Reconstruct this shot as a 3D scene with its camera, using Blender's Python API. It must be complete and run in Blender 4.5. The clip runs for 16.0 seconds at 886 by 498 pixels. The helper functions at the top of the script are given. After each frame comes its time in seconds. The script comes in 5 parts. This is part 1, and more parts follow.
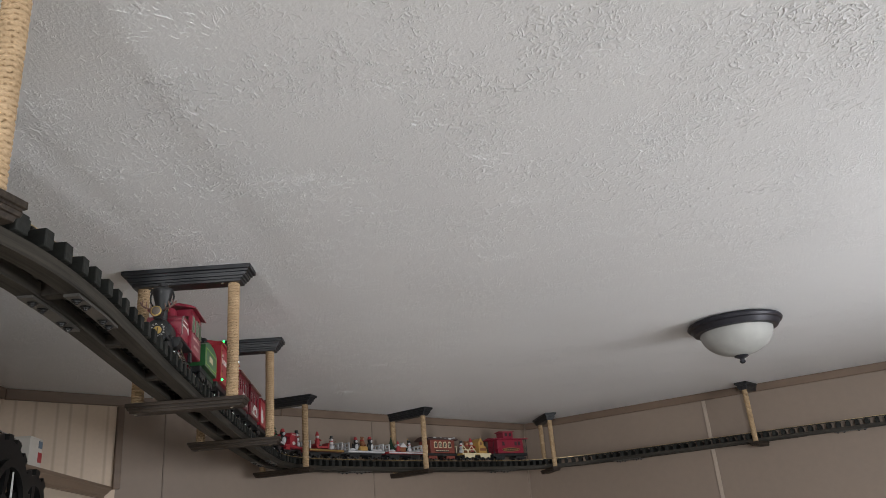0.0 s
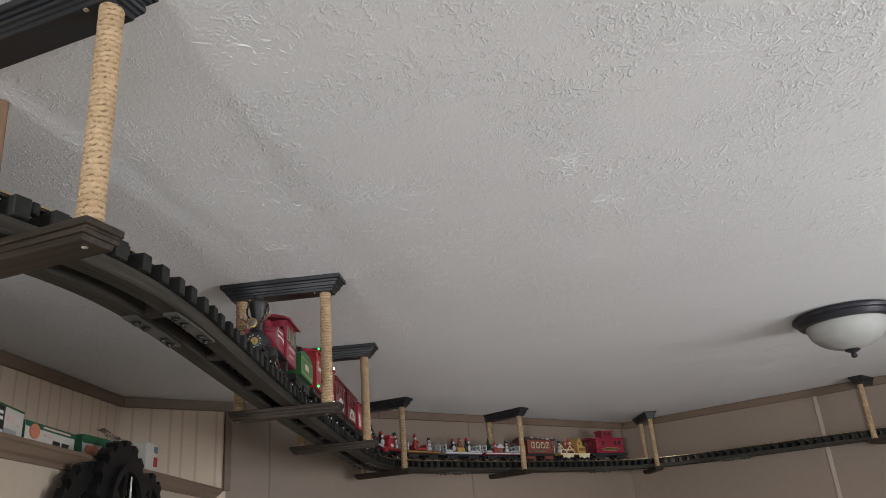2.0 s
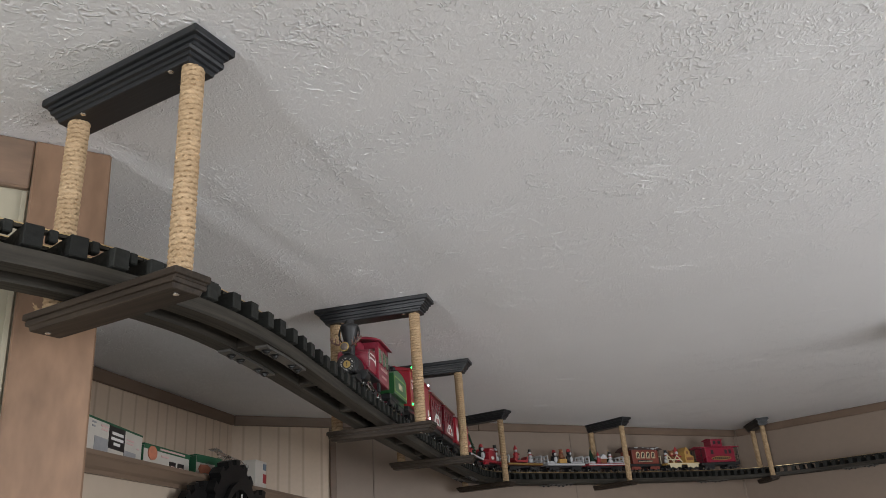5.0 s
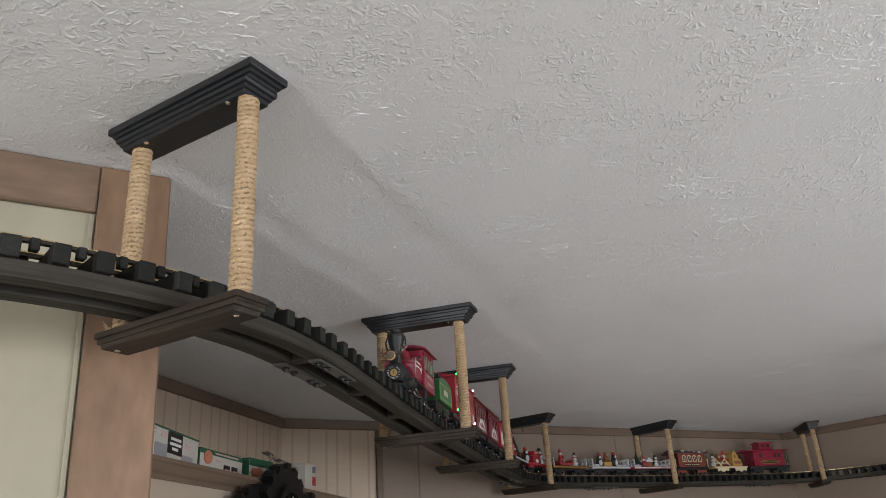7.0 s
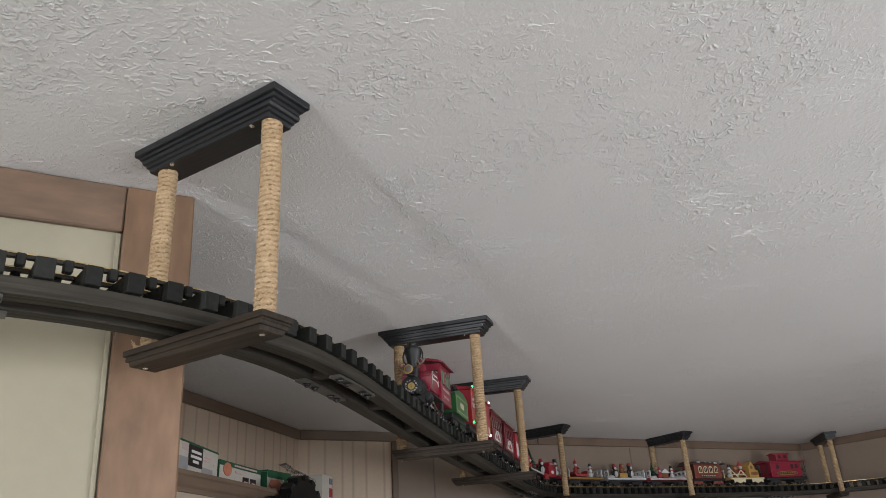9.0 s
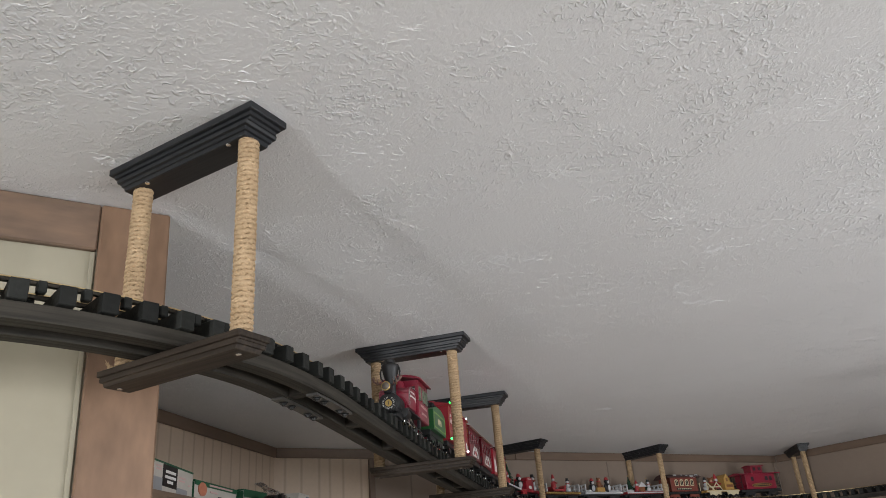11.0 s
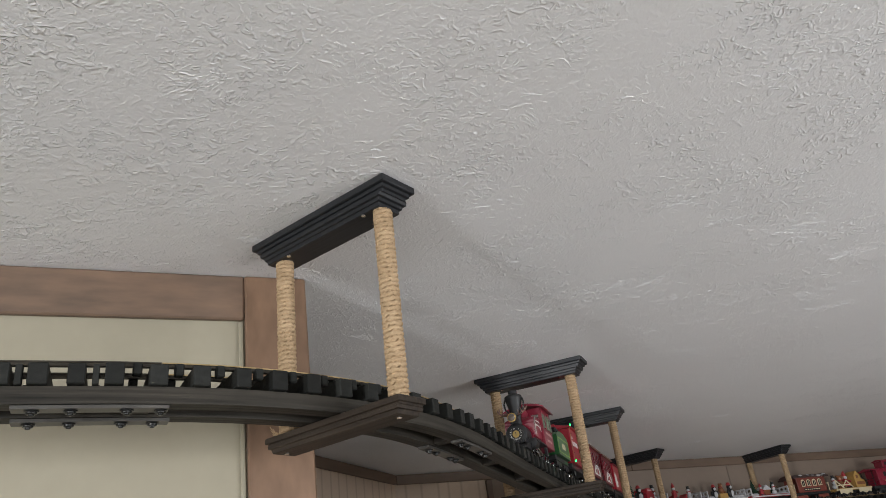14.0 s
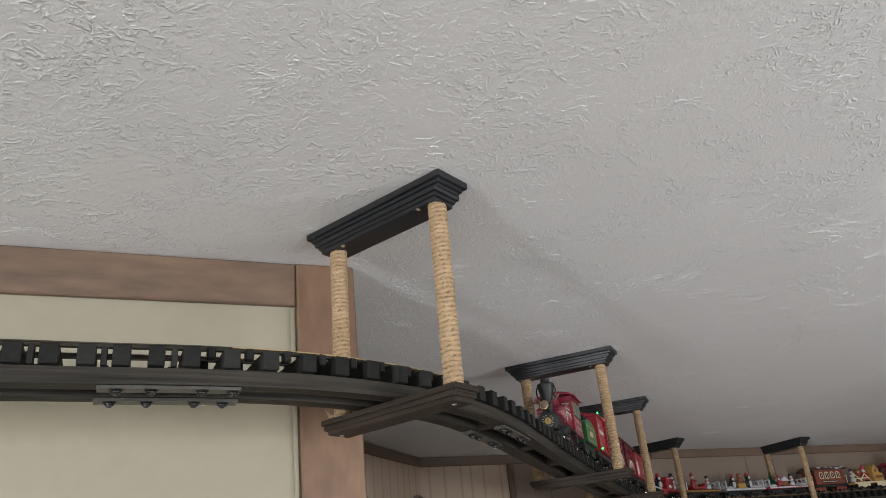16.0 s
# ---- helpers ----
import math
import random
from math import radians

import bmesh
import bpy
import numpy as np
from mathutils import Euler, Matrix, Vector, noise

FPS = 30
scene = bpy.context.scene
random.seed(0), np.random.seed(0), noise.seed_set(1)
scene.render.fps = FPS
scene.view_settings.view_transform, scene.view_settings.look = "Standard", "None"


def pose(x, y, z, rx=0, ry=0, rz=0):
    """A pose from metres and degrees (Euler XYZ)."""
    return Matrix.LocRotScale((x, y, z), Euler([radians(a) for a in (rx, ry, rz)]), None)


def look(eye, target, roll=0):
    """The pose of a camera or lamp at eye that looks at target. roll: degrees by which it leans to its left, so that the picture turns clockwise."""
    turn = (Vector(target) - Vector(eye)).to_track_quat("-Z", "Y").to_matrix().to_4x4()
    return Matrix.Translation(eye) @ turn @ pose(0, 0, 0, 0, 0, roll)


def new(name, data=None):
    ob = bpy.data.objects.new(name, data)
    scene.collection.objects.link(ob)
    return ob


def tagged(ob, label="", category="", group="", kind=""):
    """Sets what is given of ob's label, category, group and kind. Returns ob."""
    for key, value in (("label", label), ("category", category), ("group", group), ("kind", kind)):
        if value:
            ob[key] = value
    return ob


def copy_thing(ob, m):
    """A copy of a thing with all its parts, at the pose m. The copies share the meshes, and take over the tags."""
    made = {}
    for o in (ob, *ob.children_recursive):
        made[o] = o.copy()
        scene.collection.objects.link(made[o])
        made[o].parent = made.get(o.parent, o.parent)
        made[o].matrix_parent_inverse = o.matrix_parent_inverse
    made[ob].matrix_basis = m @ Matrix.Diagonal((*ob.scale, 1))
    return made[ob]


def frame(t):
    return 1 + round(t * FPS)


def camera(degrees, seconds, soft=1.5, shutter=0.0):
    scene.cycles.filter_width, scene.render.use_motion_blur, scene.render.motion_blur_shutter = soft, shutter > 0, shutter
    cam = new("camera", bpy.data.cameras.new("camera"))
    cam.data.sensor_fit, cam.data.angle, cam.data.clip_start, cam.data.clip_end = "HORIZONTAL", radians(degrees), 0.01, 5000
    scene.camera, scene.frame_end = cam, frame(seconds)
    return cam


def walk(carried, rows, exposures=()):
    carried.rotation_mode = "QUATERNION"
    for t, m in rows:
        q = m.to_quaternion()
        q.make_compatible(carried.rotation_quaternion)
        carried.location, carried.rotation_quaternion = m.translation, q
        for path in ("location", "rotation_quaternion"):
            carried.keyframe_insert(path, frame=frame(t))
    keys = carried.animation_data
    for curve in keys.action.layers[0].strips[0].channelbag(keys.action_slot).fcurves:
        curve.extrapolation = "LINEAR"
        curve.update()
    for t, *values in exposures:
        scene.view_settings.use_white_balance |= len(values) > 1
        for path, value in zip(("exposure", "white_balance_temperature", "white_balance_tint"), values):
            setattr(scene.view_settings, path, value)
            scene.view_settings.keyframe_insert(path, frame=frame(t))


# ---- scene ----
cam = camera(61.2, 16.0, soft=0.8)
PATH = [
    (0, (1.213, 0.646, 1.588), (1.341, 2.509, 2.304), -5.1),
    (0.5, (1.223, 0.637, 1.595), (1.313, 2.501, 2.314), -5.0),
    (1, (1.216, 0.642, 1.594), (1.251, 2.506, 2.318), -5.2),
    (1.5, (1.231, 0.641, 1.597), (1.171, 2.501, 2.328), -4.6),
    (2, (1.236, 0.636, 1.598), (1.117, 2.493, 2.33), -4.7),
    (2.5, (1.249, 0.626, 1.597), (1.076, 2.477, 2.335), -4.7),
    (3, (1.258, 0.622, 1.601), (1.031, 2.464, 2.347), -4.8),
    (3.5, (1.272, 0.621, 1.6), (0.971, 2.448, 2.355), -4.6),
    (4, (1.275, 0.624, 1.604), (0.932, 2.441, 2.366), -4.5),
    (6.5, (1.286, 0.575, 1.625), (0.85, 2.367, 2.399), -4.0),
    (7, (1.287, 0.566, 1.626), (0.805, 2.346, 2.401), -3.7),
    (7.5, (1.289, 0.56, 1.625), (0.784, 2.331, 2.407), -3.6),
    (8, (1.28, 0.552, 1.626), (0.767, 2.318, 2.413), -3.5),
    (8.5, (1.283, 0.544, 1.63), (0.77, 2.308, 2.422), -3.5),
    (11, (1.288, 0.531, 1.633), (0.844, 2.296, 2.463), -4.6),
    (11.5, (1.287, 0.522, 1.634), (0.877, 2.293, 2.468), -4.6),
    (12, (1.283, 0.498, 1.642), (0.877, 2.267, 2.483), -4.6),
    (12.5, (1.252, 0.477, 1.652), (0.824, 2.237, 2.499), -5.8),
    (13, (1.247, 0.467, 1.66), (0.748, 2.204, 2.518), -6.6),
    (13.5, (1.242, 0.458, 1.677), (0.637, 2.155, 2.545), -6.9),
    (14, (1.24, 0.443, 1.684), (0.602, 2.128, 2.553), -7.2),
    (14.5, (1.226, 0.43, 1.684), (0.588, 2.123, 2.538), -6.9),
    (15, (1.218, 0.416, 1.683), (0.582, 2.116, 2.521), -6.3),
    (15.5, (1.206, 0.4, 1.686), (0.569, 2.103, 2.518), -5.9),
    (16, (1.204, 0.377, 1.684), (0.52, 2.061, 2.519), -5.5),
]
walk(cam, [(t, look(eye, target, roll)) for t, eye, target, roll in PATH],
     [(0, -0.26), (2, -0.27), (4, -0.28), (6.5, -0.29), (8.5, -0.28), (11, -0.25), (12.5, -0.27), (14, -0.32), (16, -0.31)])


# ---- world and lights ----
world = bpy.data.worlds.new("world")
scene.world = world
world.use_nodes = True
wn = world.node_tree
sky = wn.nodes.new("ShaderNodeTexSky")
sky.sky_type, sky.sun_disc = "NISHITA", False
sky.sun_elevation, sky.sun_rotation = radians(38), radians(200)
wn.nodes["Background"].inputs["Strength"].default_value = 0.08
wn.links.new(sky.outputs[0], wn.nodes["Background"].inputs[0])


def window_light(name, x, y, z, w, h, watts, colour, turn=0.0, lift=26.0):
    """Sky and ground light that enters through one window opening; lift tilts the lamp up to brighten the ceiling."""
    data = bpy.data.lights.new(name, "AREA")
    data.shape, data.size, data.size_y, data.energy, data.color = "RECTANGLE", w, h, watts, colour
    ob = new(name, data)
    ob.matrix_world = Matrix.Translation((x, y, z)) @ pose(0, 0, 0, 0, 0, turn) @ pose(0, 0, 0, 90 + lift, 0, 0)
    return ob


# ---- plan ----
CEIL = 2.29
BACK_Y = -4.8
DAY, COOL = (0.95, 0.965, 1.0), (0.84, 0.945, 1.0)
WINDOWS = [(0.05, 1.45, 0.46, 1.15, 270.0), (3.45, 1.42, 1.8, 1.2, 70.0)]     # x, z of the middle, width, height, watts
for i, (wx, wz, ww, wh, watts) in enumerate(WINDOWS):
    window_light("window_light", wx, BACK_Y + 0.22, wz, ww, wh, watts, DAY if i == 0 else COOL, 0.0, 16.0 if i == 0 else 18.0)
# the second side window is unseen, added to brighten the alcove and far ceiling
SIDE_X, SIDE_WINDOWS = 4.75, [(-0.75, 1.25, 1.9, 1.4, 60.0), (1.75, 1.30, 1.3, 1.3, 80.0)]     # y, z of the middle, width, height, watts
for wy, wz, ww, wh, watts in SIDE_WINDOWS:
    window_light("window_light", SIDE_X - 0.22, wy, wz, ww, wh, watts, (0.935, 0.955, 0.985), 90.0, 12.0)

DOOR_A, DOOR_B = (-3.10, -2.03), (0.51, 1.58)          # cream partition by the camera
LEFT_A, LEFT_B = (-0.315, 0.84), (-0.385, 3.71)          # striped wall of the alcove
FAR_A, FAR_B = (-0.385, 3.71), (2.045, 6.045)             # far wall
RIGHT_A, RIGHT_B = (2.045, 6.045), (4.75, 3.972)
SIDE_A, SIDE_B = (4.75, 3.972), (4.75, BACK_Y)
BACK_A, BACK_B = (4.75, BACK_Y), (-3.10, BACK_Y)
END_A, END_B = (-3.10, BACK_Y), (-3.10, -2.03)
LEDGE_A, LEDGE_B = (0.164, 1.50), (-0.081, 4.00)       # low wall with the ledge, by the alcove
LEDGE_Z = 1.903

# centre line of the railway
TRACK = [(-0.55, -0.03), (-0.05, 0.515), (0.25, 0.85), (0.415, 1.03), (0.53, 1.15), (0.614, 1.26), (0.682, 1.40),
         (0.718, 1.55), (0.723, 1.72), (0.711, 1.90), (0.672, 2.36), (0.632, 2.96), (0.608, 3.45), (0.592, 3.95),
         (0.612, 4.30), (0.72, 4.56), (0.975, 4.85), (1.25, 5.12), (1.62, 5.44), (1.90, 5.64), (2.14, 5.71),
         (2.38, 5.66), (2.66, 5.50), (2.98, 5.28), (3.43, 4.96), (3.90, 4.63), (4.60, 4.12)]
BAR_TOP, BEAM_TOP, TIE_TOP, RAIL_TOP = 1.951, 1.974, 2.000, 2.0108
# hangers: x, y and the heading of the track between the posts
HANGERS = [(0.692, 1.388, 74.3), (0.675, 2.518, 89.2), (0.635, 3.262, 91.0), (0.617, 4.395, 71.0), (1.222, 5.075, 50.0),
           (2.140, 5.735, 6.0), (3.283, 5.065, -43.0), (3.99, 4.565, -40.0)]


def dense_line(points, steps=24):
    P = [Vector(p) for p in points]
    P = [2 * P[0] - P[1]] + P + [2 * P[-1] - P[-2]]
    out = []
    for i in range(1, len(P) - 2):
        a, b, c, d = P[i - 1:i + 3]
        for k in range(steps):
            u = k / steps
            out.append(0.5 * (2 * b + (c - a) * u + (2 * a - 5 * b + 4 * c - d) * u * u + (3 * b - a - 3 * c + d) * u ** 3))
    out.append(P[-2])
    return out


LINE = dense_line(TRACK)
REACH = [0.0]
for a, b in zip(LINE, LINE[1:]):
    REACH.append(REACH[-1] + (b - a).length)
TRACK_LENGTH = REACH[-1]


def spot(s):
    """Place on the centre line after s metres."""
    return Vector((np.interp(s, REACH, [p.x for p in LINE]), np.interp(s, REACH, [p.y for p in LINE])))


def heading(s):
    return (spot(min(s + 0.02, TRACK_LENGTH)) - spot(max(s - 0.02, 0.0))).normalized()


def beside(s, off):
    d = heading(s)
    return spot(s) + Vector((d.y, -d.x)) * off


# ---- materials ----
def mat(name, base=(0.5, 0.5, 0.5), rough=0.6, metal=0.0, vary=0.15, grain=40.0, bump=0.15, depth=0.001, stretch=(1, 1, 1),
        second=None, coat=0.0, spec=0.5, obvar=0.0, coords="Object"):
    """A surface with coarse stains, fine grain and relief. second: a colour that the stains lead to."""
    m = bpy.data.materials.new(name)
    m.use_nodes = True
    nt = m.node_tree
    N, L = nt.nodes, nt.links
    b = N["Principled BSDF"]
    b.inputs["Roughness"].default_value, b.inputs["Metallic"].default_value = rough, metal
    b.inputs["Coat Weight"].default_value = coat
    b.inputs["Specular IOR Level"].default_value = spec
    tc = N.new("ShaderNodeTexCoord")
    mp = N.new("ShaderNodeMapping")
    mp.inputs["Scale"].default_value = stretch
    L.new(tc.outputs[coords], mp.inputs["Vector"])
    fine, coarse = N.new("ShaderNodeTexNoise"), N.new("ShaderNodeTexNoise")
    for n, s, d in ((fine, grain, 6), (coarse, grain * 0.09, 4)):
        n.inputs["Scale"].default_value, n.inputs["Detail"].default_value = s, d
        L.new(mp.outputs[0], n.inputs["Vector"])
    mixf = N.new("ShaderNodeMix")
    mixf.data_type = "FLOAT"
    mixf.inputs[0].default_value = 0.5
    L.new(fine.outputs["Fac"], mixf.inputs[2])
    L.new(coarse.outputs["Fac"], mixf.inputs[3])
    ramp = N.new("ShaderNodeValToRGB")
    other = second or tuple(c * (1 - vary) for c in base)
    ramp.color_ramp.elements[0].position, ramp.color_ramp.elements[1].position = 0.34, 0.66
    ramp.color_ramp.elements[0].color = (*other, 1)
    ramp.color_ramp.elements[1].color = (*(min(1, c * (1 + vary * 0.4)) for c in base), 1)
    L.new(mixf.outputs[0], ramp.inputs[0])
    colour = ramp.outputs[0]
    if obvar:
        info = N.new("ShaderNodeObjectInfo")
        hsv = N.new("ShaderNodeHueSaturation")
        rng = N.new("ShaderNodeMapRange")
        rng.inputs[3].default_value, rng.inputs[4].default_value = 1 - obvar, 1 + obvar
        L.new(info.outputs["Random"], rng.inputs[0])
        L.new(rng.outputs[0], hsv.inputs["Value"])
        L.new(colour, hsv.inputs["Color"])
        colour = hsv.outputs[0]
    L.new(colour, b.inputs["Base Color"])
    rr = N.new("ShaderNodeMapRange")
    rr.inputs[3].default_value, rr.inputs[4].default_value = max(0.02, rough - 0.10), min(1, rough + 0.10)
    L.new(coarse.outputs["Fac"], rr.inputs[0])
    L.new(rr.outputs[0], b.inputs["Roughness"])
    if bump:
        bp = N.new("ShaderNodeBump")
        bp.inputs["Strength"].default_value, bp.inputs["Distance"].default_value = bump, depth
        L.new(fine.outputs["Fac"], bp.inputs["Height"])
        L.new(bp.outputs[0], b.inputs["Normal"])
    return m


def ceiling_material():
    """White ceiling plaster: fine stipple, soft trowel waves and faint brush lines between the raised stamps."""
    m = bpy.data.materials.new("stamped_plaster")
    m.use_nodes = True
    nt = m.node_tree
    N, L = nt.nodes, nt.links
    b = N["Principled BSDF"]
    tc = N.new("ShaderNodeTexCoord").outputs["Object"]

    def noise_node(scale, detail=3.0, rough=0.5, dist=0.0, stretch=None, turn=0.0):
        n = N.new("ShaderNodeTexNoise")
        n.inputs["Scale"].default_value, n.inputs["Detail"].default_value = scale, detail
        n.inputs["Roughness"].default_value, n.inputs["Distortion"].default_value = rough, dist
        vec = tc
        if stretch:
            mp = N.new("ShaderNodeMapping")
            mp.inputs["Scale"].default_value = stretch
            mp.inputs["Rotation"].default_value = (0, 0, radians(turn))
            L.new(tc, mp.inputs["Vector"])
            vec = mp.outputs[0]
        L.new(vec, n.inputs["Vector"])
        return n.outputs["Fac"]

    def times(a, c, op="MULTIPLY"):
        n = N.new("ShaderNodeMath")
        n.operation = op
        for i, v in enumerate((a, c)):
            if isinstance(v, (int, float)):
                n.inputs[i].default_value = v
            else:
                L.new(v, n.inputs[i])
        return n.outputs[0]

    # two sets of brush lines, each in patches of its own
    lines = None
    for turn, seed in ((20.0, 2.3), (-55.0, 3.1)):
        brush = noise_node(150.0, 3.0, 0.6, 0.3, (0.22, 1, 1), turn)
        where = N.new("ShaderNodeMapRange")
        where.inputs[1].default_value, where.inputs[2].default_value = 0.48, 0.62
        L.new(noise_node(seed, 3.0, 0.6), where.inputs[0])
        one = times(brush, where.outputs[0])
        lines = one if lines is None else times(lines, one, "ADD")
    height = times(times(noise_node(260.0, 2.0, 0.6), 0.42), times(noise_node(110.0, 3.0, 0.6), 0.55), "ADD")
    height = times(height, times(noise_node(26.0, 3.0, 0.5, 0.4), 0.18), "ADD")
    height = times(height, times(lines, 0.18), "ADD")

    def reach(fac, low, high):
        n = N.new("ShaderNodeMapRange")
        n.inputs[1].default_value, n.inputs[2].default_value = low, high
        L.new(fac, n.inputs[0])
        return n.outputs[0]

    # crooked crumbs of plaster, broken into short pieces
    for scale, sharp, amount in ((56.0, 13.0, 0.85), (104.0, 11.0, 0.75)):
        line = times(1.0, times(times(times(noise_node(scale, 1.5, 0.4, 0.6, (1, 1, 1), scale), 0.5, "SUBTRACT"), 0.0, "ABSOLUTE"), sharp), "SUBTRACT")
        piece = times(reach(line, 0.0, 1.0), reach(noise_node(scale * 0.75, 2.0), 0.48, 0.57))
        piece = times(piece, reach(noise_node(scale * 0.06, 3.0, 0.6), 0.43, 0.62))
        height = times(height, times(piece, amount), "ADD")
    bp = N.new("ShaderNodeBump")
    bp.inputs["Strength"].default_value, bp.inputs["Distance"].default_value = 1.0, 0.0020
    L.new(height, bp.inputs["Height"])
    L.new(bp.outputs[0], b.inputs["Normal"])
    ramp = N.new("ShaderNodeValToRGB")
    ramp.color_ramp.elements[0].position, ramp.color_ramp.elements[1].position = 0.35, 0.65
    ramp.color_ramp.elements[0].color, ramp.color_ramp.elements[1].color = (0.735, 0.732, 0.738, 1), (0.755, 0.755, 0.762, 1)
    L.new(noise_node(1.3, 3.0), ramp.inputs[0])
    L.new(ramp.outputs[0], b.inputs["Base Color"])
    b.inputs["Roughness"].default_value = 0.85
    b.inputs["Specular IOR Level"].default_value = 0.12
    return m


def striped_material():
    """Pale vinyl wall covering with thin uneven upright stripes."""
    m = mat("striped_wall_covering", (0.60, 0.478, 0.366), 0.6, 0, 0.06, 60, 0.05)
    nt = m.node_tree
    N, L = nt.nodes, nt.links
    b = N["Principled BSDF"]
    tc = N.new("ShaderNodeTexCoord")
    sx = N.new("ShaderNodeSeparateXYZ")
    L.new(tc.outputs["Object"], sx.inputs[0])
    cb = N.new("ShaderNodeCombineXYZ")
    L.new(sx.outputs[0], cb.inputs[0])
    vor = N.new("ShaderNodeTexVoronoi")
    vor.voronoi_dimensions, vor.feature = "1D", "DISTANCE_TO_EDGE"
    vor.inputs["Scale"].default_value, vor.inputs["Randomness"].default_value = 14.0, 0.6
    L.new(sx.outputs[0], vor.inputs["W"])
    rp = N.new("ShaderNodeValToRGB")
    rp.color_ramp.elements[0].position, rp.color_ramp.elements[1].position = 0.02, 0.13
    rp.color_ramp.elements[0].color, rp.color_ramp.elements[1].color = (0.78, 0.76, 0.74, 1), (1, 1, 1, 1)
    L.new(vor.outputs["Distance"], rp.inputs[0])
    mx = N.new("ShaderNodeMix")
    mx.data_type, mx.blend_type = "RGBA", "MULTIPLY"
    mx.inputs[0].default_value = 1.0
    old = b.inputs["Base Color"].links[0].from_socket
    L.new(old, mx.inputs[6])
    L.new(rp.outputs[0], mx.inputs[7])
    L.new(mx.outputs[2], b.inputs["Base Color"])
    return m


def glow(name, colour, strength):
    m = bpy.data.materials.new(name)
    m.use_nodes = True
    b = m.node_tree.nodes["Principled BSDF"]
    b.inputs["Base Color"].default_value = (*colour, 1)
    b.inputs["Emission Color"].default_value = (*colour, 1)
    b.inputs["Emission Strength"].default_value = strength
    return m


def glass(name, colour, rough, weight=1.0):
    m = bpy.data.materials.new(name)
    m.use_nodes = True
    b = m.node_tree.nodes["Principled BSDF"]
    b.inputs["Base Color"].default_value = (*colour, 1)
    b.inputs["Roughness"].default_value = rough
    b.inputs["Transmission Weight"].default_value = weight
    return m


PLASTER = ceiling_material()
CREAM = mat("cream_wall_panel", (0.325, 0.294, 0.218), 0.5, 0, 0.05, 30, 0.06)
PANEL = mat("taupe_wall_panel", (0.240, 0.185, 0.145), 0.55, 0, 0.06, 26, 0.08)
STRIPED = striped_material()
BATTEN = mat("pale_batten", (0.40, 0.325, 0.265), 0.5, 0, 0.08, 30, 0.05)
LOWWALL = mat("pale_beige_panel", (0.46, 0.380, 0.300), 0.55, 0, 0.06, 26, 0.06)
JOINT = mat("panel_joint", (0.20, 0.155, 0.122), 0.6, 0, 0.2, 30, 0.05)
TRIM = mat("brown_trim_wood", (0.165, 0.113, 0.080), 0.5, 0, 0.22, 26, 0.12, stretch=(0.25, 1, 1))
CASING = mat("tan_casing_wood", (0.218, 0.130, 0.080), 0.5, 0, 0.34, 42, 0.20, stretch=(1, 1, 0.35), second=(0.140, 0.082, 0.049))
CASING_H = mat("tan_header_wood", (0.200, 0.126, 0.084), 0.5, 0, 0.25, 34, 0.14, stretch=(0.35, 1, 1.6), second=(0.098, 0.069, 0.050))
FLOORING = mat("carpet", (0.36, 0.33, 0.295), 0.95, 0, 0.3, 90, 0.6, 0.004)
BLACKWOOD = mat("black_stained_wood", (0.014, 0.015, 0.017), 0.42, 0, 0.6, 120, 0.7, 0.0009, stretch=(0.05, 1, 1), second=(0.006, 0.007, 0.009), spec=0.5)
BARWOOD = mat("dark_stained_wood", (0.046, 0.034, 0.025), 0.55, 0, 0.45, 130, 0.8, 0.0009, stretch=(0.05, 1, 1), second=(0.008, 0.006, 0.005), spec=0.18)
BEAMWOOD = mat("weathered_black_wood", (0.048, 0.042, 0.034), 0.6, 0, 0.6, 190, 0.8, 0.0008, stretch=(0.03, 1, 1), second=(0.007, 0.007, 0.006), spec=0.16, coords="UV")
BRACEWOOD = mat("black_brace_wood", (0.046, 0.039, 0.031), 0.65, 0, 0.5, 60, 0.6, 0.0010, second=(0.015, 0.013, 0.011), spec=0.2)
TIEMAT = mat("black_tie_plastic", (0.019, 0.020, 0.018), 0.6, 0, 0.4, 120, 0.8, 0.0012, second=(0.013, 0.013, 0.012), obvar=0.40, spec=0.14)
BRASS = mat("brass_rail_top", (0.62, 0.47, 0.25), 0.30, 1.0, 0.3, 50, 0.1)
# dark rail colour: the shade on the rails' sides is painted in
RAIL_DARK = mat("dark_shaded_rail", (0.045, 0.038, 0.028), 0.5, 0.3, 0.4, 80, 0.1, spec=0.3)
GREYSTEEL = mat("splice_plate_steel", (0.085, 0.080, 0.072), 0.42, 0.3, 0.25, 60, 0.2)
BOLTMAT = mat("black_bolt", (0.03, 0.03, 0.03), 0.3, 0.8, 0.2, 60, 0.1)
SCREW = mat("zinc_screw", (0.72, 0.68, 0.62), 0.22, 1.0, 0.15, 60, 0.05)
ROPE = mat("sisal_rope", (0.45, 0.325, 0.20), 0.8, 0, 0.3, 300, 0.9, 0.0012, stretch=(1, 1, 1.8), second=(0.33, 0.225, 0.125), spec=0.3)
BRONZE = mat("dark_bronze", (0.026, 0.026, 0.034), 0.38, 0.3, 0.3, 40, 0.1)
ALABASTER = mat("alabaster_glass", (0.36, 0.36, 0.345), 0.55, 0, 0.16, 22, 0.03, spec=0.35)
RED = mat("red_paint", (0.235, 0.014, 0.034), 0.30, 0, 0.10, 40, 0.04, coat=0.2)
